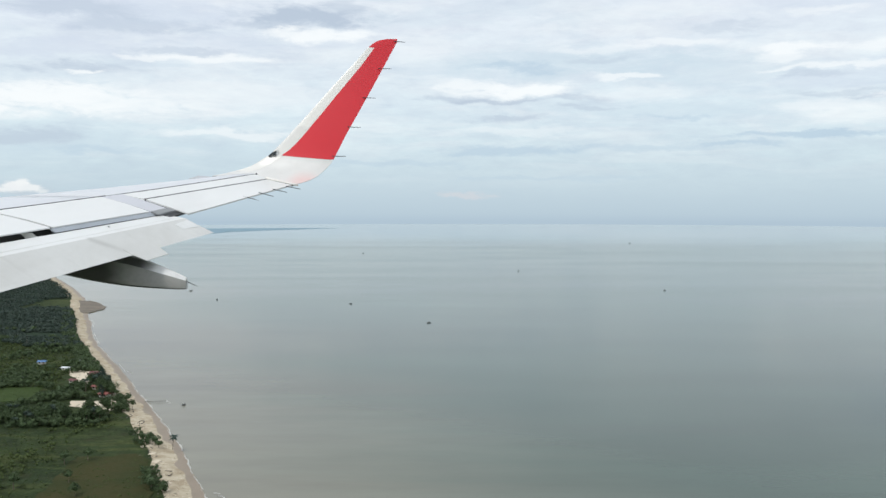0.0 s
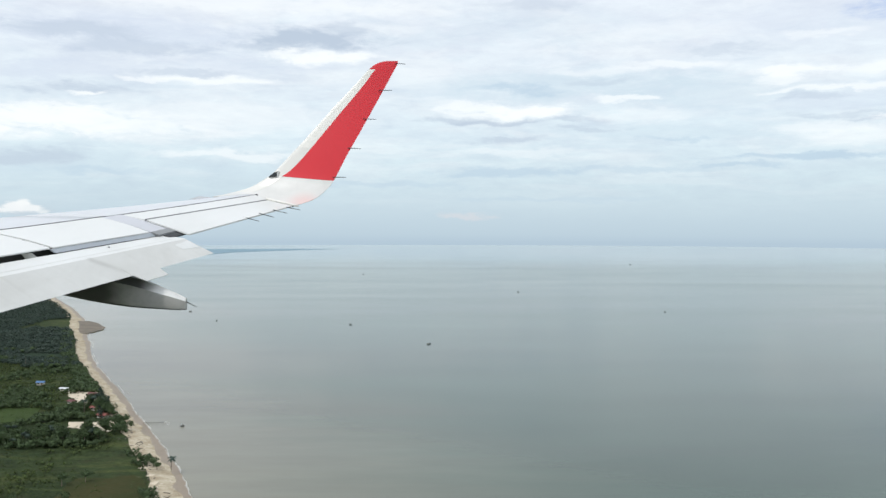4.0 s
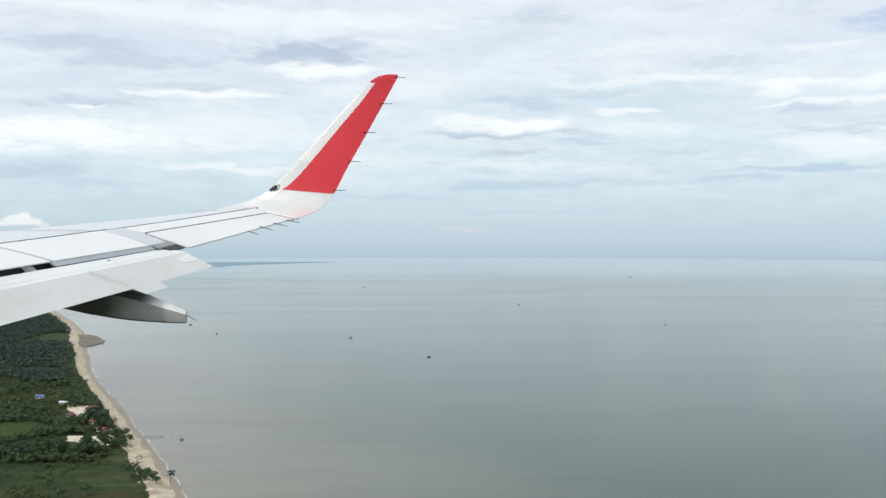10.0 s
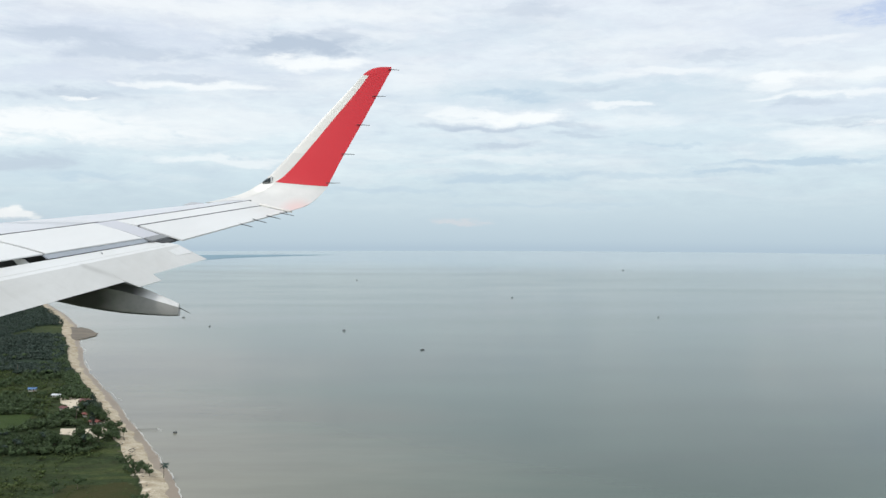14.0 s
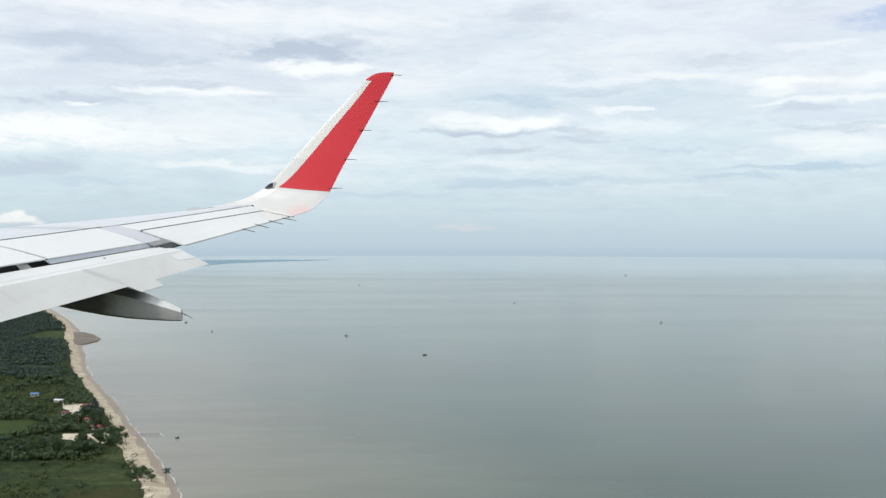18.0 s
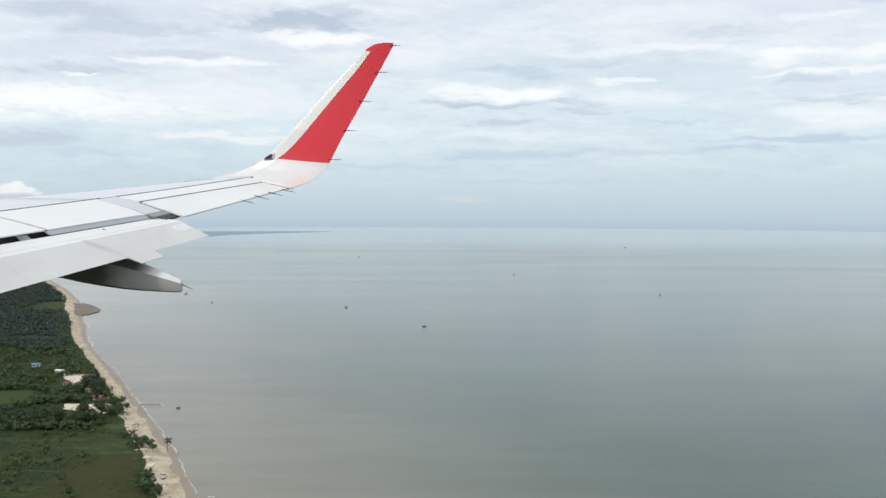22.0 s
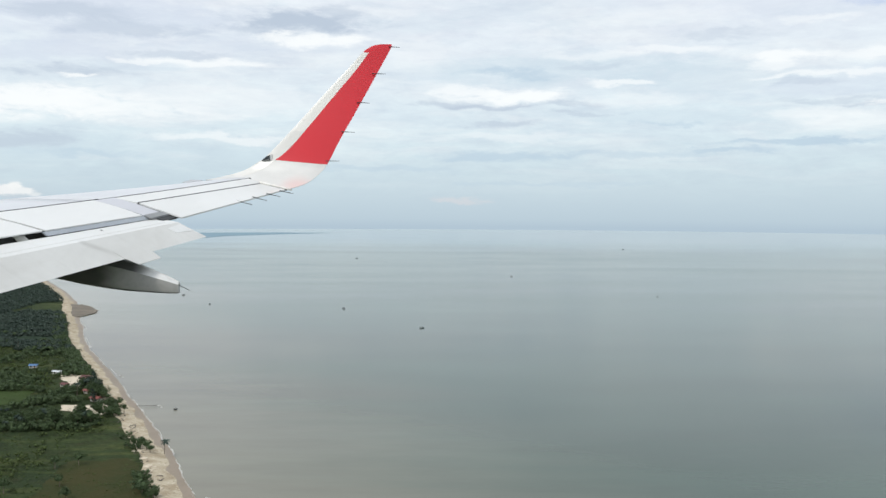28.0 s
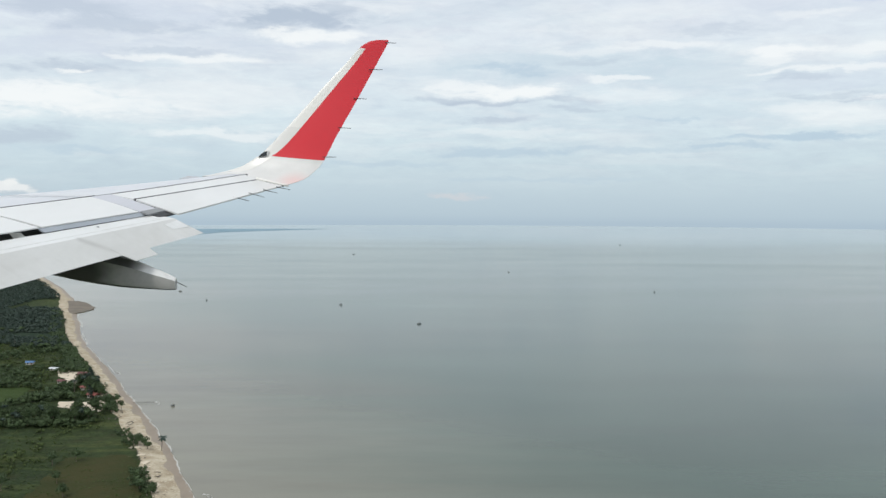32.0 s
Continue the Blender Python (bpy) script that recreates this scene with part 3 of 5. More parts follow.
def strip(name, offsets, heights, mat, label, category, step=8.0, y0=-900.0, y1=4250.0, rough=0.0):
    """A sheet along the shore from inland offsets with a height each."""
    ys = np.arange(y0, y1 + step, step)
    verts, faces = [], []
    m = len(offsets)
    for y in ys:
        s = shore(y)
        for o, h in zip(offsets, heights):
            j = rough * noise.noise((o * 0.02, y * 0.06, 8.0)) if o > 0 else 0
            verts.append((s - (o + j) * 0.90, y - (o + j) * 0.43, h))
    for i in range(len(ys) - 1):
        for j in range(m - 1):
            a = i * m + j
            faces.append((a, a + m, a + m + 1, a + 1))
    return tagged(new(name, fix(mesh_of(name, verts, faces, mat, True))), label, category, kind="structure")


sea()
strip("ground", (12, 15.5, 26, 60, 120, 260, 520, 1000, 1800, 3000), (0.8, 1.62, 1.95, 2.0, 2.0, 2.1, 2.1, 2.1, 2.1, 2.1), LAND,
      "green coastal lowland of grass and scrub", "land", step=10.0, y1=4200.0, rough=3.0)
strip("beach", (2.6, 6.0, 10, 15.5, 19.5), (0.35, 0.74, 1.35, 1.72, 1.5), SAND, "narrow pale brown sand beach", "beach", rough=2.5)
strip("wet_beach", (-6, -1.5, 1.6, 5.0), (-0.3, 0.05, 0.30, 0.55), WET_SAND, "wet brown sand at the water's edge", "beach")


def foam_line():
    random.seed(11)
    verts, faces = [], []
    for o0, wide, chance in ((-1.0, 0.65, 0.9), (-2.6, 0.5, 0.7), (-5.0, 0.28, 0.35)):
        y = 380.0
        while y < 1130:
            length = random.uniform(14, 46)
            if random.random() < chance:
                n = int(length / 1.6)
                base = len(verts)
                for k in range(n + 1):
                    yy = y + length * k / n
                    o = o0 + 1.3 * noise.noise((o0, yy * 0.11, 2.0)) + 0.5 * noise.noise((o0, yy * 0.5, 6.0))
                    w = wide * math.sin(math.pi * (k + 0.2) / (n + 0.4)) ** 0.4 * max(0.12, 0.65 + 1.1 * noise.noise((o0, yy * 0.35, 9.0)))
                    s = shore(yy) - o * 0.9
                    verts += [(s - w, yy, 0.05), (s + w, yy + 0.4, 0.06)]
                for k in range(n):
                    a = base + 2 * k
                    faces.append((a, a + 1, a + 3, a + 2))
            y += length * random.uniform(0.9, 1.2)
    for x0, y0, n in ((-4, 446, 9), (0, 441, 7), (10, 415, 6), (-88, 640, 5), (-152, 745, 6)):
        for k in range(n):
            b = len(verts)
            x, y, w = x0 + k * 1.1 + random.uniform(-0.5, 0.5), y0 - k * 1.7 + random.uniform(-1.2, 1.2), random.uniform(0.3, 1.1)
            verts += [(x - w, y - 0.4, 0.06), (x + w, y - 0.9, 0.06), (x + w * 0.8, y + 0.5, 0.06), (x - w * 1.2, y + 0.9, 0.06)]
            faces.append((b, b + 1, b + 2, b + 3))
    tagged(new("surf_foam", mesh_of("surf_foam", verts, faces, FOAM)), "thin white surf along the beach", "foam", kind="stuff")


foam_line()


def patch(name, pts, mat, label, category, z=2.25):
    """A patch of ground with an uneven outline."""
    ring = []
    n = len(pts)
    for i in range(n):
        a, b = Vector((*pts[i], 0)), Vector((*pts[(i + 1) % n], 0))
        k = max(4, int((b - a).length / 2.5))
        for j in range(k):
            p = a.lerp(b, j / k)
            w = 3.2 if (b - a).length > 24 else 1.2
            ring.append((p.x + w * (noise.noise((p.x * 0.10, p.y * 0.10, 5)) + 0.6 * noise.noise((p.x * 0.4, p.y * 0.4, 5))), p.y + 1.8 * w * (noise.noise((p.x * 0.10, p.y * 0.10, 9)) + 0.6 * noise.noise((p.x * 0.4, p.y * 0.4, 9))), z))
    low = [(x, y, z - 0.4) for x, y, _ in ring]
    v = ring + low
    m = len(ring)
    faces = [tuple(range(m))] + [(i, (i + 1) % m, m + (i + 1) % m, m + i) for i in range(m)]
    return tagged(new(name, fix(mesh_of(name, v, faces, mat))), label, category, kind="structure")


def lane(name, pts, width, mat, label, z=2.32):
    """A road as a ribbon with soft shoulders, 0.3 m thick."""
    line = []
    for a, b in zip(pts, pts[1:]):
        a, b = Vector(a), Vector(b)
        k = max(2, int((b - a).length / 10))
        line += [a.lerp(b, j / k) for j in range(k)]
    line.append(Vector(pts[-1]))
    rows = []
    for i, p in enumerate(line):
        d = (line[min(i + 1, len(line) - 1)] - line[max(i - 1, 0)]).normalized()
        s = Vector((-d.y, d.x))
        w = width / 2 * (1 + 0.14 * noise.noise((p.x * 0.06, p.y * 0.06, 2)))
        rows.append([(p.x + s.x * q * w, p.y + s.y * q * w, z + h) for q, h in ((-1, -0.12), (-0.7, 0), (0.7, 0), (1, -0.12))])
    v, f = grid_shell(rows, (0, 0, -1), 0.35)
    return tagged(new(name, fix(mesh_of(name, v, f, mat))), label, "road", kind="structure")


lane("dirt_track", ((-90, 360), (-109, 392), (-119, 409), (-137, 445), (-158, 485), (-179, 527), (-199, 569), (-212, 601), (-224, 630)),
     3.3, DIRT_ROAD, "straight pale dirt track through the fields")
lane("footpath", ((-322, 700), (-303, 670), (-285, 630), (-266, 589)), 2.6, DIRT_ROAD, "narrow sandy footpath between gardens")
lane("road", ((-166, -50), (-236, 100), (-330, 300), (-389, 431), (-443, 547), (-537, 747), (-612, 893), (-690, 1094), (-800, 1330), (-980, 1560)), 8.0, ASPHALT, "long straight grey asphalt road")
lane("side_track", ((-790, 617), (-690, 513), (-607, 426), (-540, 355)), 4.0, DIRT_ROAD, "pale gravel track between thickets inland")
patch("soil_bank", ((-345, 660), (-305, 679), (-297, 662), (-330, 645)), SOIL, "bare brown earth beside a ditch", "bare soil")
patch("brown_field", ((-175, 380), (-152, 440), (-136, 437), (-112, 385)), SOIL, "freshly cleared brown field", "field", z=2.28)
patch("dry_field", ((-92, 497), (-60, 503), (-40, 470), (-28, 420), (-45, 385), (-80, 400), (-84, 440)), DRY_GRASS, "dry brown grass near the beach", "field")
patch("green_field", ((-220, 670), (-190, 678), (-176, 630), (-210, 622)), MEADOW, "smooth mown green field", "field")
patch("meadow", ((-262, 700), (-240, 712), (-238, 640), (-285, 640)), MEADOW, "open green meadow", "field")
patch("sandy_yard", ((-196, 733), (-172, 741), (-160, 705), (-163, 680)), PALE_SAND, "pale swept sand yard", "yard")
patch("sand_clearing", ((-150, 630), (-119, 630), (-113, 606), (-145, 614)), PALE_SAND, "pale sand clearing among trees", "yard")
for x0, y0 in ((-50, 492), (-41, 476), (-56, 506), (-33, 455), (-30, 446), (-21, 431), (-17, 420), (-62, 522), (-70, 536), (-44, 483)):
    x0 = shore(y0) - 15.0 + 2.5 * noise.noise((y0 * 0.3, 0, 0))
    patch("sand_patch", ((x0 - 1.8, y0 - 2), (x0 + 1, y0 - 2.5), (x0 + 2, y0 + 1), (x0 - 0.5, y0 + 2.5)), PALE_SAND, "bleached sand and debris above the beach", "sand", z=1.9)
patch("sand_spit", ((-330, 1110), (-325, 1150), (-333, 1172), (-352, 1207), (-378, 1240), (-420, 1250), (-432, 1200), (-410, 1140)), SPIT_SAND, "low dark sand spit reaching into the sea", "beach", z=0.7)
patch("far_clearing", ((-575, 1115), (-505, 1150), (-510, 1185), (-600, 1160)), MEADOW, "light green clearing in the woods", "field")

patch("backdrop", ((-1250, 3300), (-850, 3380), (-791, 3773), (-638, 3993), (-395, 4252), (-645, 4278), (-1032, 4193), (-1250, 4150)), DISTANCE, "low headland on the horizon, haze blue in its colour", "headland", z=0.35)


def pond():
    ring = [(-229, 666), (-224, 676), (-219, 664), (-215, 651), (-211, 642), (-213, 631), (-221, 640), (-226, 652)]
    v = [(x, y, 2.36) for x, y in ring] + [(x, y, 1.9) for x, y in ring]
    m = len(ring)
    f = [tuple(range(m))] + [(i, (i + 1) % m, m + (i + 1) % m, m + i) for i in range(m)]
    w = material("still_pond_water", (0.10, 0.11, 0.11), None, 0.3, 0.08)
    tagged(new("pond", fix(mesh_of("pond", v, f, w))), "small still pond reflecting the sky", "pond", kind="structure")


pond()


# ---- the aircraft: wing, flap, winglet ----
def x_le(y):
    return -11.94 + 0.52 * y


def x_te(y):
    return -7.18 + 0.314 * max(y, 4.7)


def z_te(y):
    return -0.198 + 0.1487 * (y - 11.967)


def z_spar(y):
    d = y - 10.155
    return -0.129 + 0.1 * d + 0.0029 * d * d


def z_hinge(y):
    return z_te(y) + max(0.08, 0.1955 - 0.0355 * (y - 11.93))


def top_z(y, c):
    s, lean = z_spar(y), y - 11.4
    keys = ((0.0, s - 0.15 - 0.012 * lean), (0.02, s - 0.075 - 0.016 * lean), (0.06, s - 0.02 - 0.021 * lean), (0.15, s + 0.02 - 0.0215 * lean),
            (0.3, s + 0.016 - 0.012 * lean), (0.45, s + 0.012 - 0.004 * lean), (0.6, s), (0.75, z_hinge(y)), (1.0, z_te(y)))
    return float(np.interp(c, [k[0] for k in keys], [k[1] for k in keys]))


def on_wing(y, c, lift=0.0):
    a, b = x_le(y), x_te(y)
    return (a + (b - a) * c, y, top_z(y, c) + lift)


wing = thing("airliner", "white airliner wing with drooped flap and red upturned winglet", "aircraft", at=EYE)


def wing_box(name, y0, y1, c_end, mat):
    rings = []
    n = max(3, int((y1 - y0) / 0.4))
    tops = [0.0, 0.006, 0.02, 0.04, 0.06, 0.1, 0.15, 0.22, 0.3, 0.38, 0.45, 0.52, 0.594, 0.6, 0.602, 0.75, c_end]
    for i in range(n + 1):
        y = y0 + (y1 - y0) * i / n
        chord = x_te(y) - x_le(y)
        ring = []
        for c in tops:
            ring.append(on_wing(y, c, -0.05 if c > 0.6 else 0.0))
        for c in (c_end, 0.7, 0.5, 0.3, 0.15, 0.05):
            x, yy, z = on_wing(y, c)
            ring.append((x, yy, z - chord * (0.03 + 0.33 * c * (1 - c))))
        rings.append(ring)
    v, f = loft(rings)
    me = fix(mesh_of(name, v, f, [mat, SEAL_DARK], True))
    for p in me.polygons:
        ctr = p.center
        c = (ctr.x - x_le(ctr.y)) / (x_te(ctr.y) - x_le(ctr.y))
        p.material_index = 1 if c > 0.597 else 0
        p.use_smooth = c < 0.59
    return child(name, me, wing)


wing_box("wing_box", 0.35, 11.62, 0.80, WING_GREY)
wing_box("wing_box", 11.62, 15.02, 0.90, WING_GREY)


def panel(name, y0, y1, c0, c1, mat, label="", lift=0.0, fall=None, thick=0.03, skew=0.0, parent=None):
    """A skin panel between two stations, with its own edges."""
    rows = []
    ny, nc = max(2, int((y1 - y0) / 0.35)), 6
    for i in range(ny + 1):
        row = []
        for j in range(nc + 1):
            q = j / nc
            c = c0 + (c1 - c0) * q
            y = y0 + (y1 - y0) * i / ny + skew * q
            x, yy, z = on_wing(y, c, lift)
            if fall:
                z = z_spar(y) * (1 - q) + fall(y) * q + lift + 0.012 * math.sin(math.pi * q)
            row.append((x, yy, z))
        rows.append(row)
    v, f = grid_shell(rows, (0, 0, -1), thick)
    return child(name, fix(mesh_of(name, v, f, mat)), parent or wing, label)


def spoiler_edge(y):
    return -0.388 + 0.0934 * (y - 9.25)


for y0, y1 in ((5.0, 6.61), (6.65, 8.27), (8.31, 9.945), (9.99, 11.60)):
    panel("spoiler", y0, y1, 0.608, 0.88, WING_WHITE, "white spoiler panel", lift=0.004, fall=spoiler_edge, skew=-0.02, thick=0.014)
panel("fixed_panel", 11.606, 11.962, 0.608, 0.88, PANEL_PALE, "pale lavender-grey fixed panel", fall=spoiler_edge, lift=0.002, thick=0.05)
panel("fixed_panel", 11.61, 11.965, 0.881, 0.925, SLOT_GREY, "dull grey panel edge ahead of a dark slot", lift=-0.012, thick=0.02)
panel("slot_liner", 11.70, 11.962, 0.927, 0.965, SEAL_DARK, "black slot inboard of the aileron", lift=-0.03, thick=0.02)
panel("fixed_panel", 11.96, 14.93, 0.606, 0.742, WING_WHITE, "white panel ahead of the aileron")
aileron = panel("aileron", 11.967, 14.84, 0.753, 1.0, WING_WHITE, "drooped white aileron", thick=0.02)


# dark seal lines ahead of the hinges
def seal(y0, y1, c, width, mat=SEAL_DARK):
    rows = []
    n = 14
    for i in range(n + 1):
        y = y0 + (y1 - y0) * i / n
        w = width / (x_te(y) - x_le(y))
        rows.append([on_wing(y, c - w / 2, 0.003), on_wing(y, c + w / 2, 0.003)])
    v, f = grid_shell(rows, (0, 0, -1), 0.01)
    child("seal_strip", fix(mesh_of("seal_strip", v, f, mat)), wing)


seal(0.5, 14.75, 0.6, 0.024)
seal(11.97, 14.85, 0.748, 0.023)
rows = []
for i in range(25):
    y = 0.6 + 11.1 * i / 24
    rows.append([on_wing(y, 0.6015, 0.012), on_wing(y, 0.6015, -0.02)])
v, f = grid_shell(rows, (1, 0, 0), 0.006)
child("seal_strip", fix(mesh_of("seal_strip", v, f, SEAL_DARK)), wing)


def flap():
    rows = []
    n = 26
    y_in, y_out = 4.8, 11.76
    prof = ((0.0, -0.05), (0.012, -0.018), (0.04, 0.004), (0.10, 0.018), (0.42, 0.056), (0.435, 0.0555), (0.70, 0.027), (1.0, 0.0))
    for i in range(n + 1):
        q = i / n
        y = y_in + (y_out - y_in) * q
        le = Vector((x_le(y) * 0.1 + x_te(y) * 0.9 - 0.02, y, -0.455 + 0.0935 * (y - 9.18) + 0.004))
        te = Vector((-6.775 + 0.314 * (y + 0.08), y + 0.08, -0.88 + 0.1215 * (y + 0.08 - 8.315)))
        row = []
        for c, h in prof:
            p = le.lerp(te, c)
            row.append((p.x + h * 0.45, p.y, p.z + h))
        rows.append(row)
    m = len(prof)
    rings = []
    for row in rows:
        low = [(p[0] - 0.02, p[1], p[2] - 0.012 - 0.16 * (c * (1 - c)) ** 0.8) for p, (c, _) in zip(row, prof)][1:-1]
        rings.append(row + low[::-1])
    v, f = loft(rings)
    me = creased(fix(mesh_of("flap", v, f, [FLAP_WHITE, FLAP_REAR], True)), 5)
    n_ring = len(rings[0])
    rear = set()
    for i in range(len(rings)):
        rear |= {i * n_ring + k for k in range(5, m)}
    for p in me.polygons:
        if len(p.vertices) == 4 and all(k in rear for k in p.vertices):
            p.material_index = 1
    ob = child("flap", me, wing, "extended white trailing flap, slightly stained")
    return ob


flap_ob = flap()


def slab(name, pts, drop, mat, parent, label=""):
    v = [Vector(p) for p in pts]
    k = len(v)
    w = v + [p + Vector(drop) for p in v]
    f = [tuple(range(k)), tuple(range(2 * k - 1, k - 1, -1))] + [(i, (i + 1) % k, k + (i + 1) % k, k + i) for i in range(k)]
    return child(name, fix(mesh_of(name, w, f, mat)), parent, label)




def on_flap(y, c, lift=0.004):
    """A point of the flap's upper skin."""
    le = Vector((x_le(y) * 0.1 + x_te(y) * 0.9 - 0.02, y, -0.455 + 0.0935 * (y - 9.18) + 0.004))
    te = Vector((-6.775 + 0.314 * (y + 0.08), y + 0.08, -0.88 + 0.1215 * (y + 0.08 - 8.315)))
    h = float(np.interp(c, (0.10, 0.42, 0.435, 0.70, 1.0), (0.018, 0.056, 0.0555, 0.027, 0.0))) + lift
    p = le.lerp(te, c)
    return (p.x + h * 0.45, p.y, p.z + h)


rows = [[on_flap(10.13, 0.80, 0.0015), on_flap(10.30, 0.80, 0.0015), on_flap(10.46, 0.80, 0.0015), on_flap(10.62, 0.80, 0.0015)],
        [on_flap(10.13, 1.0, 0.003), on_flap(10.30, 1.0, 0.003), on_flap(10.46, 1.0, 0.003), on_flap(10.62, 1.0, 0.003)],
        [Vector((-3.43, 10.27, -0.714)).lerp(Vector((-3.306, 10.674, -0.663)), q) for q in (0.0, 0.33, 0.67, 1.0)]]
v, f = grid_shell(rows, (-0.3, 0, -0.95), 0.006)
child("flap_cover_plate", fix(mesh_of("flap_cover_plate", v, f, FLAP_REAR)), flap_ob, "plate over the flap track, reaching past the edge")
slab("flap_end_plate", (on_flap(11.42, 0.54, 0.003), on_flap(11.42, 0.70, 0.003), on_flap(11.72, 0.74, 0.005), on_flap(11.72, 0.50, 0.006)), (0, 0, -0.006), FLAP_WHITE, flap_ob, "white plate at the flap's outer end")
rows = [[on_flap(5.0 + 6.6 * k / 24, 0.325, 0.0015), on_flap(5.0 + 6.6 * k / 24, 0.337, 0.0015)] for k in range(25)]
v, f = grid_shell(rows, (0, 0, -1), 0.003)
child("skin_seam", fix(mesh_of("skin_seam", v, f, FLAP_REAR)), flap_ob, "faint grey skin joint along the flap")
for dx, dy, dz in ((-4.012, 10.612, -0.331), (-3.977, 10.632, -0.343)):
    slab("drain_mark", ((dx, dy, dz), (dx + 0.03, dy - 0.005, dz - 0.012), (dx + 0.035, dy + 0.03, dz - 0.008), (dx + 0.005, dy + 0.035, dz + 0.003)), (0, 0, -0.02), SEAL_DARK, flap_ob)
rows = []
for i in range(13):
    y = 9.93 + 2.04 * i / 12
    rows.append([(x_le(y) * 0.12 + x_te(y) * 0.88 + 0.004, y, spoiler_edge(y) - 0.013), (x_le(y) * 0.1 + x_te(y) * 0.9 + 0.012, y, -0.455 + 0.0935 * (y - 9.18) + 0.006)])
v, f = grid_shell(rows, (-1, 0, 0), 0.03)
child("shroud_strip", fix(mesh_of("shroud_strip", v, f, SHROUD_GREY)), wing, "blue-grey shroud under the spoiler edge")


def fairing(name, stations, mat, label, parent):
    rings = []
    shape = ((1.0, 0.20), (1.0, 0.52), (0.46, 0.98), (0.30, 1.0), (-0.30, 1.0), (-0.46, 0.98), (-1.0, 0.52), (-1.0, 0.20), (-1.0, -0.60), (-0.93, -0.84), (-0.70, -0.97), (-0.3, -1.0),
             (0.3, -1.0), (0.70, -0.97), (0.93, -0.84), (1.0, -0.60))
    for x, zt, zb, w in stations:
        h, mid = (zt - zb) / 2, (zt + zb) / 2
        rings.append([(x, 10.62 + w * q, mid + h * s) for q, s in shape])
    v, f = loft(rings)
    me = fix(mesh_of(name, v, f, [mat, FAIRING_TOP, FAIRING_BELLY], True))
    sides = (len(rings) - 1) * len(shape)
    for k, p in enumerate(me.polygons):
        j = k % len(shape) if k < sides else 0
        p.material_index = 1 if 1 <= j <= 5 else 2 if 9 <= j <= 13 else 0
    return child(name, creased(me, 22), parent, label)


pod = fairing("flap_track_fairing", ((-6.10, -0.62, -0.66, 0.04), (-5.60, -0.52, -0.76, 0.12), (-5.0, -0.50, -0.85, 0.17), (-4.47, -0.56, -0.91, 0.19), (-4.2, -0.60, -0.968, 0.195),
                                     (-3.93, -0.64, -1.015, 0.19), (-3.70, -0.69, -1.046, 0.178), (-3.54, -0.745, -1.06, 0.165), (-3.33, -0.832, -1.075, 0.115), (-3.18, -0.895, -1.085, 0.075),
                                     (-3.09, -0.938, -1.085, 0.045), (-3.076, -0.946, -1.082, 0.038)), FAIRING_GREY, "grey canoe fairing under the flap, painted shadow in front", wing)
v, f = rod((-3.085, 10.62, -0.985), (-2.945, 10.62, -1.052), 0.007, 0.003)
child("static_wick", mesh_of("static_wick", v, f, WICK), pod)
slab("slot_bracket", ((-4.60, 9.66, -0.375), (-4.50, 9.72, -0.372), (-4.44, 9.76, -0.44), (-4.55, 9.70, -0.45)), (0, 0.05, -0.02), WING_WHITE, wing, "white bracket in the flap slot")

LE_PTS = ((-3.942, 15.2, 0.385), (-3.666, 15.38, 0.457), (-3.355, 15.48, 0.558), (-3.11, 15.54, 0.707), (-2.929, 15.58, 0.856), (-2.42, 15.7, 1.426),
          (-1.936, 15.83, 1.993), (-1.545, 15.94, 2.434), (-1.328, 16.0, 2.692), (-1.17, 16.05, 2.81), (-1.011, 16.08, 2.851))
TE_PTS = ((-2.543, 14.9, 0.217), (-2.366, 15.1, 0.277), (-2.199, 15.28, 0.358), (-2.043, 15.42, 0.497), (-1.907, 15.52, 0.677), (-1.69, 15.63, 1.125),
          (-1.433, 15.76, 1.609), (-1.162, 15.9, 2.13), (-0.899, 16.06, 2.652), (-0.83, 16.1, 2.789), (-0.821, 16.12, 2.858))


def spline(pts, s):
    """A smooth curve through the points; s counts from point to point."""
    i = min(int(s), len(pts) - 2)
    t = s - i
    p = [Vector(pts[min(max(k, 0), len(pts) - 1)]) for k in (i - 1, i, i + 1, i + 2)]
    return 0.5 * (2 * p[1] + (p[2] - p[0]) * t + (2 * p[0] - 5 * p[1] + 4 * p[2] - p[3]) * t * t + (3 * p[1] - p[0] - 3 * p[2] + p[3]) * t ** 3)


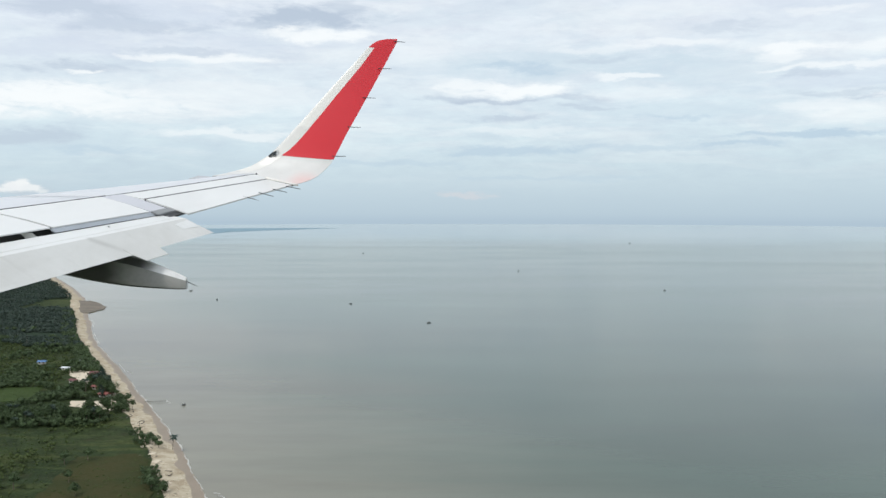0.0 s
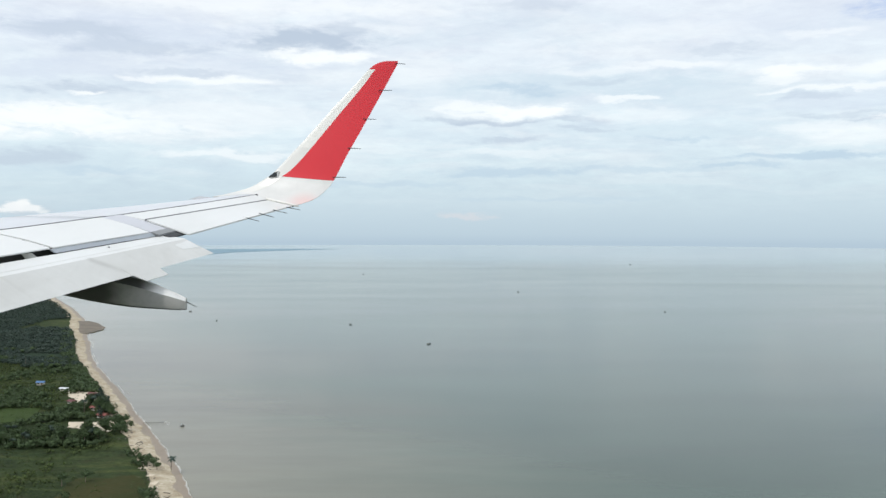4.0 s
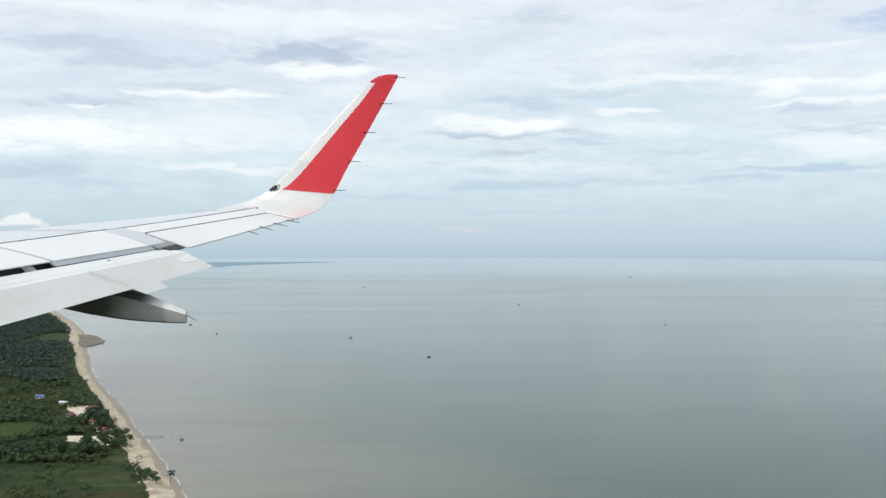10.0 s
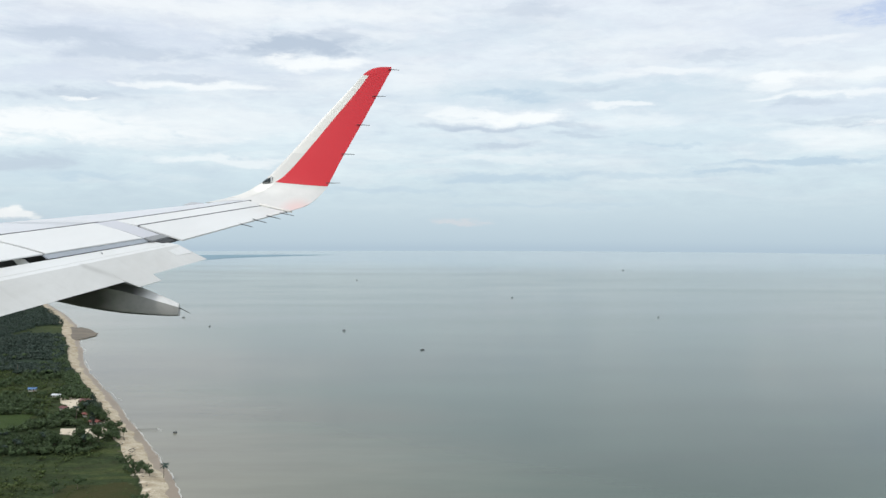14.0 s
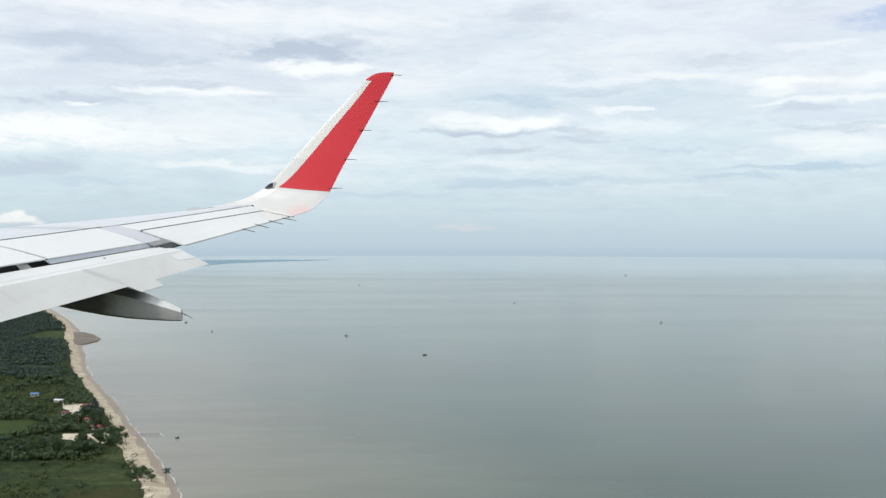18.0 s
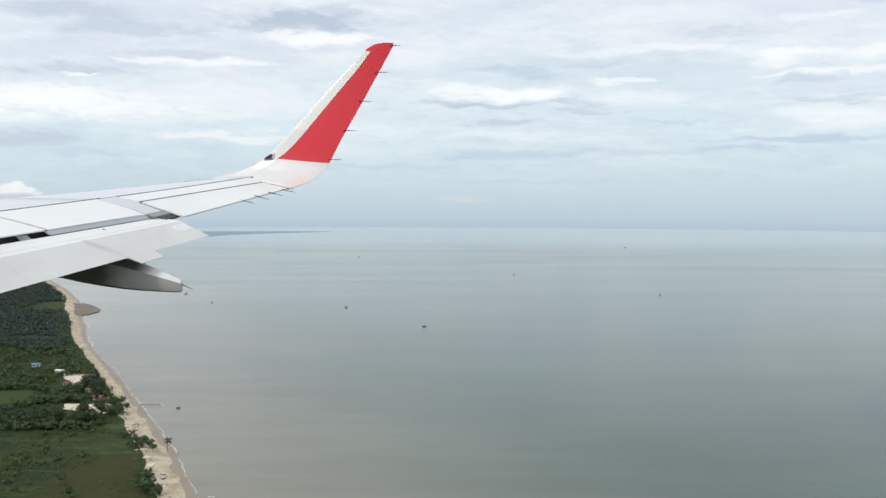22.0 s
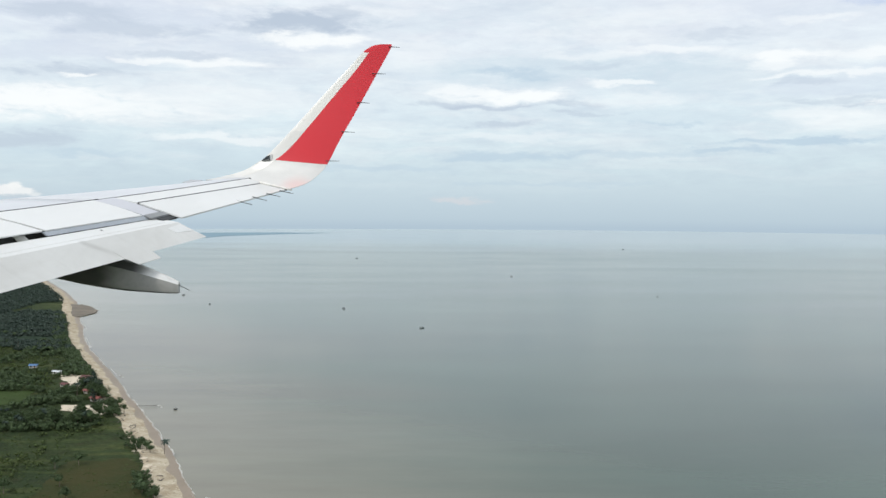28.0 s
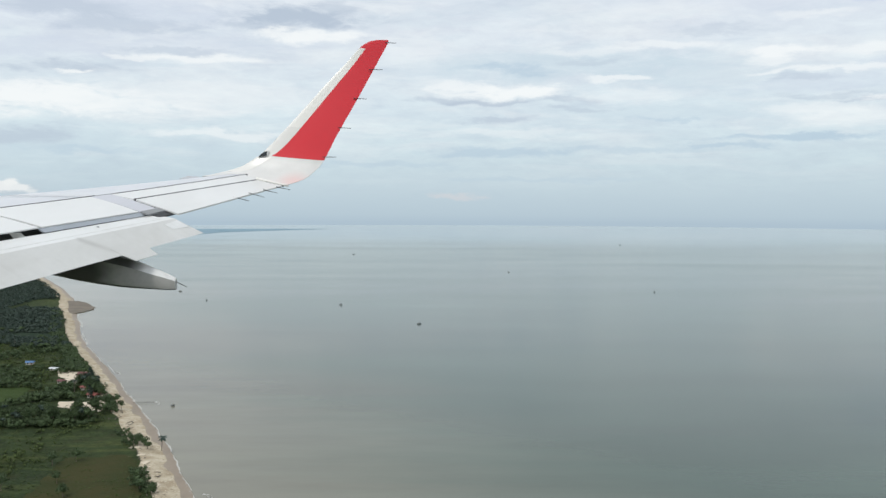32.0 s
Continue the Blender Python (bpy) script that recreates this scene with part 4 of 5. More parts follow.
def winglet_part(name, s0, s1, c0, c1, mat, label, n=48, parent=None, cut=(0.0, 0.0)):
    """A closed piece of the winglet between two stations and two chord fractions; cut: how far its ends lean towards the nose."""
    rings = []
    for i in range(n + 1):
        s = s0 + (s1 - s0) * i / n
        lean = cut[0] + (cut[1] - cut[0]) * i / n
        inner, outer = [], []
        for k in range(9):
            flare = 0.07 * max(0.0, min(1.0, (4.9 - s) / 0.9)) ** 2 if s0 >= 4 else 0.0
            lo, hi = (c0 - flare if c0 > 0 else c0), (c1 - flare if c1 < 1 else c1)
            c = lo + (hi - lo) * k / 8
            q = min(max(s + lean * (1 - c), 0.0), 9.999)
            a, b = spline(LE_PTS, q), spline(TE_PTS, q)
            chord = b - a
            span = spline(LE_PTS, min(q + 0.05, 9.99)) - spline(LE_PTS, max(q - 0.05, 0)) + spline(TE_PTS, min(q + 0.05, 9.99)) - spline(TE_PTS, max(q - 0.05, 0))
            nrm = chord.cross(span).normalized()
            if nrm.z * 0.8 - nrm.y * 0.6 < 0:
                nrm = -nrm
            h = chord.length * (0.085 * math.sqrt(max(c, 0)) * (1 - c) + 0.005)
            p = a + chord * c
            inner.append(p + nrm * h * 0.55)
            outer.append(p - nrm * h * 0.45)
        rings.append(inner + outer[::-1])
    v, f = loft(rings)
    return child(name, creased(fix(mesh_of(name, v, f, mat, True))), parent or wing, label)


winglet = winglet_part("winglet", 0.0, 1.2, 0.0, 1.0, WINGLET_DULL, "dull white curved winglet root", 12)
winglet_part("winglet_root", 1.2, 3.985, 0.204, 1.0, WINGLET_DULL, "dull white winglet root panel", 20, winglet, cut=(0.0, -0.38))
winglet_part("winglet_leading_edge", 1.2, 4.0, 0.0, 0.20, WINGLET_BEIGE, "cream nose of the winglet root", 20, winglet, cut=(0.0, -0.38))
winglet_part("winglet_leading_edge", 4.0, 5.03, 0.0, 0.248, WINGLET_BEIGE, "beige-white lower leading edge", parent=winglet, cut=(-0.38, -0.282))
winglet_part("winglet_leading_edge", 5.03, 8.0, 0.0, 0.248, WINGLET_CREAM, "cream leading edge strip", parent=winglet, cut=(-0.282, 0.0))
winglet_part("winglet_panel", 4.0, 8.0, 0.249, 1.0, WINGLET_RED, "bright red winglet panel", parent=winglet, cut=(-0.38, 0.0))
winglet_part("winglet_cap", 8.0, 10.0, 0.0, 1.0, WINGLET_RED, "rounded red winglet tip", parent=winglet)
slab("navigation_light", ((-3.04, 15.50, 0.742), (-2.95, 15.50, 0.815), (-2.895, 15.50, 0.832), (-2.90, 15.50, 0.755)), (0.0, 0.07, 0.0), LAMP_GLASS, winglet, "dark glass of the wingtip light")
slab("light_frame", ((-2.905, 15.515, 0.735), (-2.875, 15.515, 0.745), (-2.868, 15.515, 0.85), (-2.90, 15.515, 0.845)), (0.0, 0.05, 0.0), FLAP_WHITE, winglet, "white frame of the wingtip light")
slab("tip_rib", ((-2.96, 14.858, 0.342), (-2.50, 14.868, 0.244), (-2.43, 14.945, 0.240), (-2.70, 14.965, 0.305), (-2.98, 15.00, 0.372)), (0, 0, -0.03), WINGLET_CREAM, wing, "bright white rib at the wing tip joint")
slab("tip_slot", ((-2.80, 14.842, 0.290), (-2.53, 14.842, 0.229), (-2.50, 14.864, 0.229), (-2.80, 14.857, 0.295)), (0, 0, -0.02), SEAL_DARK, wing, "dark slot beside the aileron")
slab("slat_track_cover", ((-4.26, 14.9, 0.335), (-4.10, 14.9, 0.385), (-3.93, 14.9, 0.375), (-3.93, 14.9, 0.33)), (0.0, 0.12, 0.0), WING_GREY, wing)
for a, b in (((-0.87, 16.08, 2.809), (-0.678, 16.1, 2.799)), ((-1.154, 15.91, 2.303), (-0.913, 15.93, 2.303)), ((-1.415, 15.78, 1.781), (-1.186, 15.8, 1.771)),
             ((-1.673, 15.64, 1.255), (-1.445, 15.66, 1.245)), ((-1.926, 15.5, 0.736), (-1.69, 15.52, 0.736)), ((-3.023, 13.45, 0.034), (-2.784, 13.45, -0.026)),
             ((-2.866, 13.85, 0.096), (-2.638, 13.85, 0.035)), ((-2.722, 14.25, 0.153), (-2.496, 14.25, 0.099)), ((-2.575, 14.6, 0.203), (-2.344, 14.6, 0.157))):
    v, f = rod(a, b, 0.008, 0.004)
    child("static_wick", mesh_of("static_wick", v, f, WICK), winglet if a[1] > 15 else aileron)


# fuselage side round the camera, with the window that it looks through
def fuselage():
    dy, dz = -1.72, -0.45
    xs = [-12 + 0.8 * i for i in range(15)] + [-0.2, 0.2] + [0.8 + 0.8 * i for i in range(9)]
    angs = [-90 + 6 * k for k in range(60)]
    gap = {k for k, a in enumerate(angs) if 1 < a + 3 < 27}
    verts, faces, ins = [], [], []
    for r in (1.98, 1.93):
        for x in xs:
            verts += [(x, dy + r * math.cos(radians(a)), dz + r * math.sin(radians(a))) for a in angs]
    n, m = len(angs), len(xs)
    hole = xs.index(-0.2)
    for lay in (0, 1):
        o = lay * n * m
        for i in range(m - 1):
            for k in range(n):
                if i == hole and k in gap:
                    continue
                a, b = o + i * n + k, o + i * n + (k + 1) % n
                faces.append((a, b, b + n, a + n) if lay == 0 else (a + n, b + n, b, a))
                ins.append(lay)
    child("fuselage", mesh_of("fuselage", verts, faces, [WING_WHITE, CABIN], False, ins), wing, "white fuselage side with an open cabin window")


fuselage()


# ---- trees ----
def leaf_cloud(rng, centre, radius, leaves, size, flat=0.8):
    """Loose leaf clumps on and inside a lumpy crown; vertices and faces."""
    v, f = [], []
    lobes = [(Vector(rng.normal(0, 0.33, 3)) * radius, rng.uniform(0.5, 0.75) * radius) for _ in range(5)]
    for i in range(leaves):
        c, r = lobes[i % 5]
        d = Vector(rng.normal(0, 1, 3)).normalized()
        if d.z < -0.3:
            d.z *= -0.6
        p = c + d * r * rng.uniform(0.75, 1.1)
        p.z *= flat
        p += Vector(centre)
        u = Vector(rng.normal(0, 1, 3)).normalized()
        w = (d * 0.5 + Vector(rng.normal(0, 1, 3)) * 0.5).normalized().cross(u).normalized()
        s = size * rng.uniform(0.6, 1.3)
        b = len(v)
        v += [p - u * s, p + w * s * 0.7, p + u * s, p - w * s * 0.7 + d * s * 0.4]
        f.append((b, b + 1, b + 2, b + 3))
    return v, f


def core(centre, radius, flat=0.8, seed=0.0, fine=2):
    """The dense inside of a crown: an uneven many-sided body."""
    bm = bmesh.new()
    bmesh.ops.create_icosphere(bm, subdivisions=fine, radius=radius)
    for q in bm.verts:
        q.co *= 0.8 + 0.45 * noise.noise(q.co / radius * 1.6 + Vector((seed, 0, 0)))
        q.co.z *= flat
        q.co += Vector(centre)
    v = [tuple(q.co) for q in bm.verts]
    f = [tuple(q.index for q in p.verts) for p in bm.faces]
    bm.free()
    return v, f


def merge(parts):
    v, f = [], []
    for a, b in parts:
        k = len(v)
        v += [tuple(p) for p in a]
        f += [tuple(i + k for i in q) for q in b]
    return v, f


def tree_kind(seed, height, radius, leaf, leaves=380, size=0.38):
    rng = np.random.default_rng(seed)
    trunk = [rod((0, 0, -0.3), (0.2, 0.1, height * 0.55), 0.22, 0.12)]
    for _ in range(4):
        d = rng.normal(0, 1, 2)
        d = d / np.linalg.norm(d) * radius * 0.6
        trunk.append(rod((0.2, 0.1, height * 0.45), (d[0], d[1], height * 0.72), 0.1, 0.04, 4))
    c = (0, 0, height - radius * 0.75)
    crown = merge([core(c, radius * 0.7, 0.8, seed), leaf_cloud(rng, c, radius, leaves, size)])
    return mesh_of("trunk", *merge(trunk), BARK), mesh_of("crown", *crown, leaf)


KINDS = [tree_kind(1, 8.0, 3.4, LEAF_MID), tree_kind(2, 9.5, 3.9, LEAF_MID), tree_kind(3, 6.5, 2.9, LEAF_MID), tree_kind(4, 3.0, 2.0, LEAF_LIGHT, 200, 0.32),
         tree_kind(5, 10.5, 3.3, LEAF_DARK), tree_kind(6, 4.4, 2.6, LEAF_MID, 260, 0.34)]
SHRUBS = (3, 5)


def plant(x, y, k, scale=1.0, label="", category="tree", group="trees"):
    ob = thing("shrub" if k in SHRUBS else "tree", label or ("low green bush in rough grass" if k in SHRUBS else "dark green broadleaf tree near the shore"), category, group, at=(x, y, 2.0), turn=(x * 37 + y * 11) % 360)
    ob.scale = (scale, scale, scale)
    child("trunk", KINDS[k][0], ob)
    child("crown", KINDS[k][1], ob)


random.seed(4)
CLEAR = [(-300, 770, 9), (-233, 598, 8), (-233, 586, 6), (-165, 710, 15), (-162, 698, 11), (-173, 689, 9), (-172, 680, 8), (-147, 666, 7), (-146, 657, 6), (-132, 642, 8), (-131, 633, 7), (-200, 739, 7),
         (-231, 765, 8), (-301, 738, 9), (-279, 724, 9), (-320, 707, 10), (-303, 620, 9), (-302, 610, 7), (-271, 858, 7), (-321, 1044, 7), (-222, 652, 14), (-217, 634, 12), (-200, 650, 24), (-195, 630, 14),
         (-178, 715, 15), (-133, 618, 15), (-130, 608, 13), (-145, 612, 8), (-256, 680, 18), (-318, 662, 14)]


def open_at(x, y):
    if x > shore(y) - 19:
        return False
    return all((x - a) ** 2 + (y - b) ** 2 > r * r for a, b, r in CLEAR)


def in_belt(rng_value, other):
    return -230 + 125 * rng_value, (604 - 12 * rng_value) - other * (48 - 22 * rng_value)


# the tree belt across the fields and the grove by the beach
for i in range(64):
    x, y = in_belt(random.random(), random.random())
    if not open_at(x, y):
        continue
    plant(x, y, random.choice((0, 1, 1, 2, 4)), random.uniform(0.55, 1.25), "dark green tree in a dense belt", group="tree belt")
for i in range(46):
    x = random.uniform(-166, -122)
    y = 640 + (-128 - x) * 1.75 + random.uniform(-16, 14)
    if not open_at(x, y):
        continue
    plant(x, y, random.choice((0, 4, 1, 2)), random.uniform(0.75, 1.35), "dark tree in a grove beside the beach", group="beach grove")
NEAR_BUSHES = (
    (-78, 455, 0, 0.8), (-67, 436, 2, 0.9), (-38, 452, 5, 1.4), (-35, 446, 5, 1.5), (-28, 441, 5, 1.2), (-143, 464, 2, 0.9), (-136, 458, 2, 1.0), (-128, 447, 0, 0.9),
    (-123, 436, 0, 1.0), (-117, 440, 2, 1.0), (-108, 446, 2, 0.9), (-100, 445, 0, 1.0), (-133, 438, 2, 0.9), (-140, 450, 5, 1.3), (-42, 464, 5, 1.2),
)
FAR_BUSHES = (
    (-92.9, 485, 0, 0.9), (-83, 491, 0, 0.85), (-58, 523, 5, 1.2), (-63, 528, 5, 1.3), (-68, 531, 5, 1.1), (-54, 517, 5, 1.0), (-253, 618, 0, 0.9), (-247, 622, 0, 1.0),
    (-318, 640, 2, 1.0), (-300, 598, 2, 0.9), (-262, 590, 2, 0.8), (-101, 610, 2, 0.8), (-113, 618, 2, 1.0), (-108, 622, 0, 0.9), (-105, 602, 5, 1.2),
)
for x, y, k, s in NEAR_BUSHES + FAR_BUSHES:
    plant(x, y, k, s, "single dark bush in the shore grass" if k in SHRUBS else "single rounded tree in open grass", group="field trees")


def palm(x, y, height, lean=0.6, label="tall slender coconut palm at the beach edge", group=""):
    ob = thing("palm_tree", label, "palm", group, at=(x, y, 1.8))
    rng = np.random.default_rng(int(abs(x)))
    segs = [Vector((lean * (k / 8) ** 2, 0.3 * lean * (k / 8), height * k / 8)) for k in range(9)]
    child("trunk", mesh_of("trunk", *merge([rod(a, b, 0.24 - 0.012 * i, 0.23 - 0.012 * i) for i, (a, b) in enumerate(zip(segs, segs[1:]))]), BARK), ob)
    top = segs[-1]
    for i in range(15):
        a = 2 * math.pi * i / 15 + rng.uniform(-0.2, 0.2)
        rise = rng.uniform(-0.2, 0.9)
        mid = [top + Vector((math.cos(a) * r, math.sin(a) * r, rise * r - 0.2 * r * r)) for r in (0, 0.7, 1.4, 2.1, 2.7)]
        side = Vector((-math.sin(a), math.cos(a), 0))
        v, f = [], []
        for k, p in enumerate(mid):
            w = (0.15, 0.55, 0.65, 0.45, 0.08)[k]
            v += [p - side * w - Vector((0, 0, w * 0.5)), p, p + side * w - Vector((0, 0, w * 0.5))]
        for k in range(4):
            b = 3 * k
            f += [(b, b + 3, b + 4, b + 1), (b + 1, b + 4, b + 5, b + 2)]
        child("frond", mesh_of("frond", v, f, LEAF_DARK), ob)


palm(-45, 513, 7.5)
palm(-283, 850, 11, 0.3)
palm(-150, 655, 10, 0.5)
for k in range(16):
    palm(-462 - 9 * (k % 4) + 3 * math.sin(k * 2.3), 462 + 11 * (k // 4) + 4 * math.cos(k * 1.7), 5.0 + 1.5 * math.sin(k * 1.1), 0.3, "short yellow-green palm in a roadside stand", "roadside palms")


def casuarina(x, y, height):
    ob = thing("casuarina_tree", "tall feathery casuarina by the beach", "tree", "casuarinas", at=(x, y, 1.9))
    rng = np.random.default_rng(int(abs(x * y)))
    child("trunk", mesh_of("trunk", *rod((0, 0, -0.3), (0, 0, height * 0.9), 0.25, 0.05), BARK), ob)
    v, f = merge([leaf_cloud(rng, (rng.uniform(-0.4, 0.4), rng.uniform(-0.4, 0.4), height * q), height * (0.27 - 0.2 * q), 26, 0.6, 1.1) for q in (0.35, 0.5, 0.65, 0.8, 0.93)])
    child("crown", mesh_of("crown", v, f, LEAF_DARK), ob)


for x, y, h in ((-128, 672, 10), (-133, 681, 11), (-137, 690, 10), (-125, 662, 9), (-142, 700, 10), (-119, 640, 9), (-114, 630, 7)):
    casuarina(x - 15, y + 2, h)


def dead_tree(x, y, height):
    ob = thing("dead_tree", "bare leafless tree at the water's edge", "tree", "dead trees", at=(x, y, 0.6))
    rng = np.random.default_rng(int(abs(x * 3 + y)))
    child("trunk", mesh_of("trunk", *rod((0, 0, -0.5), (0.3, 0, height), 0.22, 0.08), DEAD_WOOD), ob)
    for i in range(7):
        z = height * rng.uniform(0.4, 0.95)
        a = rng.uniform(0, 6.28)
        r = rng.uniform(1.0, 2.2)
        child("limb", mesh_of("limb", *rod((0.2, 0, z), (math.cos(a) * r, math.sin(a) * r, z + rng.uniform(0.3, 1.6)), 0.08, 0.03, 5), DEAD_WOOD), ob)


dead_tree(-1, 405, 7.0)
dead_tree(4, 399, 6.0)
dead_tree(-5, 411, 4.5)


def driftwood():
    random.seed(21)
    for i in range(150):
        y = random.uniform(400, 720)
        x = shore(y) - random.triangular(8, 24, 16)
        a = random.uniform(0, 3.14)
        n = random.uniform(0.5, 2.2)
        v, f = rod((-math.cos(a) * n, -math.sin(a) * n, 0), (math.cos(a) * n, math.sin(a) * n, 0.25), 0.28, 0.12)
        pale = i % 3 == 0
        ob = tagged(new("driftwood", mesh_of("driftwood", v, f, PALE_SAND if pale else DEAD_WOOD)), "pale bleached drift log on the sand" if pale else "dark drift log on the sand", "driftwood", "driftwood")
        ob.location = (x, y, 1.75)


driftwood()


# ---- woods, too many to count ----
def woods(name, label, spots, leaf, seed, radius, leaves, size, squash=1.0, fine=1):
    """One object of many tree crowns on short stems."""
    rng = np.random.default_rng(seed)
    kinds = []
    for k in range(5):
        h = radius * rng.uniform(1.5, 2.1)
        kinds.append(merge([core((0, 0, h - radius * 0.6), radius * 0.85, 0.85, seed + k, fine), leaf_cloud(rng, (0, 0, h - radius * 0.6), radius, leaves, size),
                            rod((0, 0, -0.5), (0, 0, h * 0.6), 0.2, 0.12, 4)]))
    arrays = [(np.array(v), [len(q) for q in f], np.concatenate([np.array(q) for q in f])) for v, f in kinds]
    vs, loops, counts, base = [], [], [], 0
    for x, y, s in spots:
        v, n, ids = arrays[rng.integers(5)]
        a = rng.uniform(0, 6.28)
        c, sn = math.cos(a) * s, math.sin(a) * s
        z = v[:, 2] * s * squash * rng.uniform(0.75, 1.25)
        vs.append(np.stack([v[:, 0] * c - v[:, 1] * sn + x, v[:, 0] * sn + v[:, 1] * c + y, z + 2.0], 1))
        loops.append(ids + base)
        counts += n
        base += len(v)
    me = bpy.data.meshes.new(name)
    allv, loops, counts = np.concatenate(vs), np.concatenate(loops), np.array(counts)
    me.vertices.add(len(allv))
    me.vertices.foreach_set("co", allv.ravel())
    me.loops.add(len(loops))
    me.loops.foreach_set("vertex_index", loops)
    me.polygons.add(len(counts))
    me.polygons.foreach_set("loop_start", np.concatenate([[0], np.cumsum(counts)[:-1]]))
    me.polygons.foreach_set("loop_total", counts)
    me.materials.append(leaf)
    me.update(calc_edges=True)
    tagged(new(name, me), label, "trees", kind="stuff")


def near_track(x, y, wide=7):
    return abs(x - float(np.interp(y, (360, 409, 485, 569, 646, 698, 770), (-90, -119, -158, -199, -230, -256, -300)))) < wide and y < 770


rng = np.random.default_rng(7)
far, mid, low, light, tuft = [], [], [], [], []
for _ in range(110000):
    y = 850 + 2600 * rng.random() ** 2.2
    x = shore(y) - 17 - (300 + 0.25 * (y - 850)) * rng.random()
    if (y < 930 and noise.noise((x * 0.03, y * 0.03, 1.0)) < -0.05) or (-600 < x < -500 and 1110 < y < 1185) or (x > -432 and 1135 < y < 1250):
        continue
    if len(far) < 38000:
        far.append((x, y, rng.uniform(0.5, 1.25) * (1.0 + 0.35 * noise.noise((x * 0.012, y * 0.008, 3.0)))))
for _ in range(12000):
    y = rng.uniform(640, 900)
    x = shore(y) - 19 - 260 * rng.random()
    v = noise.noise((x * 0.022, y * 0.012, 2.0)) + 0.4 * noise.noise((x * 0.08, y * 0.05, 5.0)) + 0.0016 * (y - 760)
    side = max(0.0, 1 - (shore(y) - 19 - x) / 60)
    if not open_at(x, y) or near_track(x, y, 4):
        continue
    if v + 0.35 * side > 0.16 and len(mid) < 1500:
        mid.append((x, y, rng.uniform(0.35, 0.85)))
    elif v > -0.45 and len(light) < 5200:
        light.append((x, y, rng.uniform(0.13, 0.40)))
for _ in range(6000):
    y = rng.uniform(375, 700)
    x = shore(y) - 22 - (110 + 0.35 * y) * rng.random()
    v = noise.noise((x * 0.03, y * 0.018, 6.0)) + 0.4 * noise.noise((x * 0.12, y * 0.06, 1.0))
    if open_at(x, y) and not near_track(x, y) and v > 0.14 and not (-95 < x < -30 and 380 < y < 505):
        light.append((x, y, rng.uniform(0.14, 0.5)))
for _ in range(2600):
    y = 378 + 722 * rng.random() ** 1.3
    x = shore(y) - 15.5 - rng.random() ** 1.5 * (9 if y < 600 else 14)
    if y < 600 and noise.noise((0, y * 0.05, 4)) < 0.05:
        continue
    if open_at(x - 4, y):
        low.append((x, y, rng.uniform(0.10, 0.40) if y < 600 else rng.uniform(0.3, 0.75)))
for _ in range(900):
    x, y = in_belt(rng.random(), rng.random() * 1.15)
    if noise.noise((x * 0.07, y * 0.05, 17.0)) < -0.28:
        continue
    if open_at(x, y) and not near_track(x, y, 2.5 if y > 590 else 4):
        mid.append((x, y, rng.uniform(0.4, 0.8)))
for _ in range(1500):
    y = rng.uniform(600, 700)
    x = -205 + 85 * rng.random() - (y - 600) * 0.35
    if open_at(x, y) and open_at(x, y + 9) and noise.noise((x * 0.05, y * 0.03, 21.0)) > -0.15 and len(mid) < 3000:
        mid.append((x, y, rng.uniform(0.35, 0.8)))
for _ in range(12000):
    y = rng.uniform(375, 860)
    x = shore(y) - 20 - (110 + 0.38 * y) * rng.random()
    if not near_track(x, y, 4) and noise.noise((x * 0.02, y * 0.012, 14.0)) > -0.2:
        tuft.append((x, y, rng.uniform(0.10, 0.34)))


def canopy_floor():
    """An added sheet in shaded leaf colour that evens the gaps between far crowns."""
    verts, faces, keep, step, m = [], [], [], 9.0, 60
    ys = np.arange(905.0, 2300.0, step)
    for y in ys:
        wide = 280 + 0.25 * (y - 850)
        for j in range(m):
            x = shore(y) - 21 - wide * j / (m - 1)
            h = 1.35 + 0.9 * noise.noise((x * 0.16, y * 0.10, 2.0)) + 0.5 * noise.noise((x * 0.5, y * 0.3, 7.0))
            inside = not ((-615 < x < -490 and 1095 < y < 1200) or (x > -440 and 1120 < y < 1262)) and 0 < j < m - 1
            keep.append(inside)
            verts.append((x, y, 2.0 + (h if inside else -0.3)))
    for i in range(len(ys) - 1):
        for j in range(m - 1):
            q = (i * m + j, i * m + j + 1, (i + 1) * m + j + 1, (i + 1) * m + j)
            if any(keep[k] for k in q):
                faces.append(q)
    tagged(new("understorey", fix(mesh_of("understorey", verts, faces, LEAF_SHADE, True))), "closed understorey sheet of the coastal woodland, coloured as in shade", "trees", kind="stuff")


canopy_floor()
woods("grass_tufts", "tussocks of rough green grass", tuft, TUFT_GREEN, 37, 3.0, 10, 0.9, squash=0.35)
woods("woodland", "dense dark green coastal woodland", far, LEAF_DARK, 31, 2.5, 15, 0.85, squash=0.7, fine=0)
inland = []
for _ in range(9000):
    x, y = -300 - 620 * rng.random(), rng.uniform(120, 950)
    road_x = float(np.interp(y, (100, 300, 431, 547, 747, 893, 1094), (-236, -330, -389, -443, -537, -612, -690)))
    v = noise.noise((x * 0.012, y * 0.010, 12.0)) + 0.5 * noise.noise((x * 0.05, y * 0.04, 2.0))
    if abs(x - road_x) > 11 and v > (-0.1 if x < road_x else 0.12) and not (-575 < x < -405 and 740 < y < 890) and not (-410 < x < -330 and (460 < y < 510 or 630 < y < 690)) and not (abs(x + 0.95 * y + 200) < 9 and x < -530):
        inland.append((x, y, rng.uniform(0.4, 1.0)))
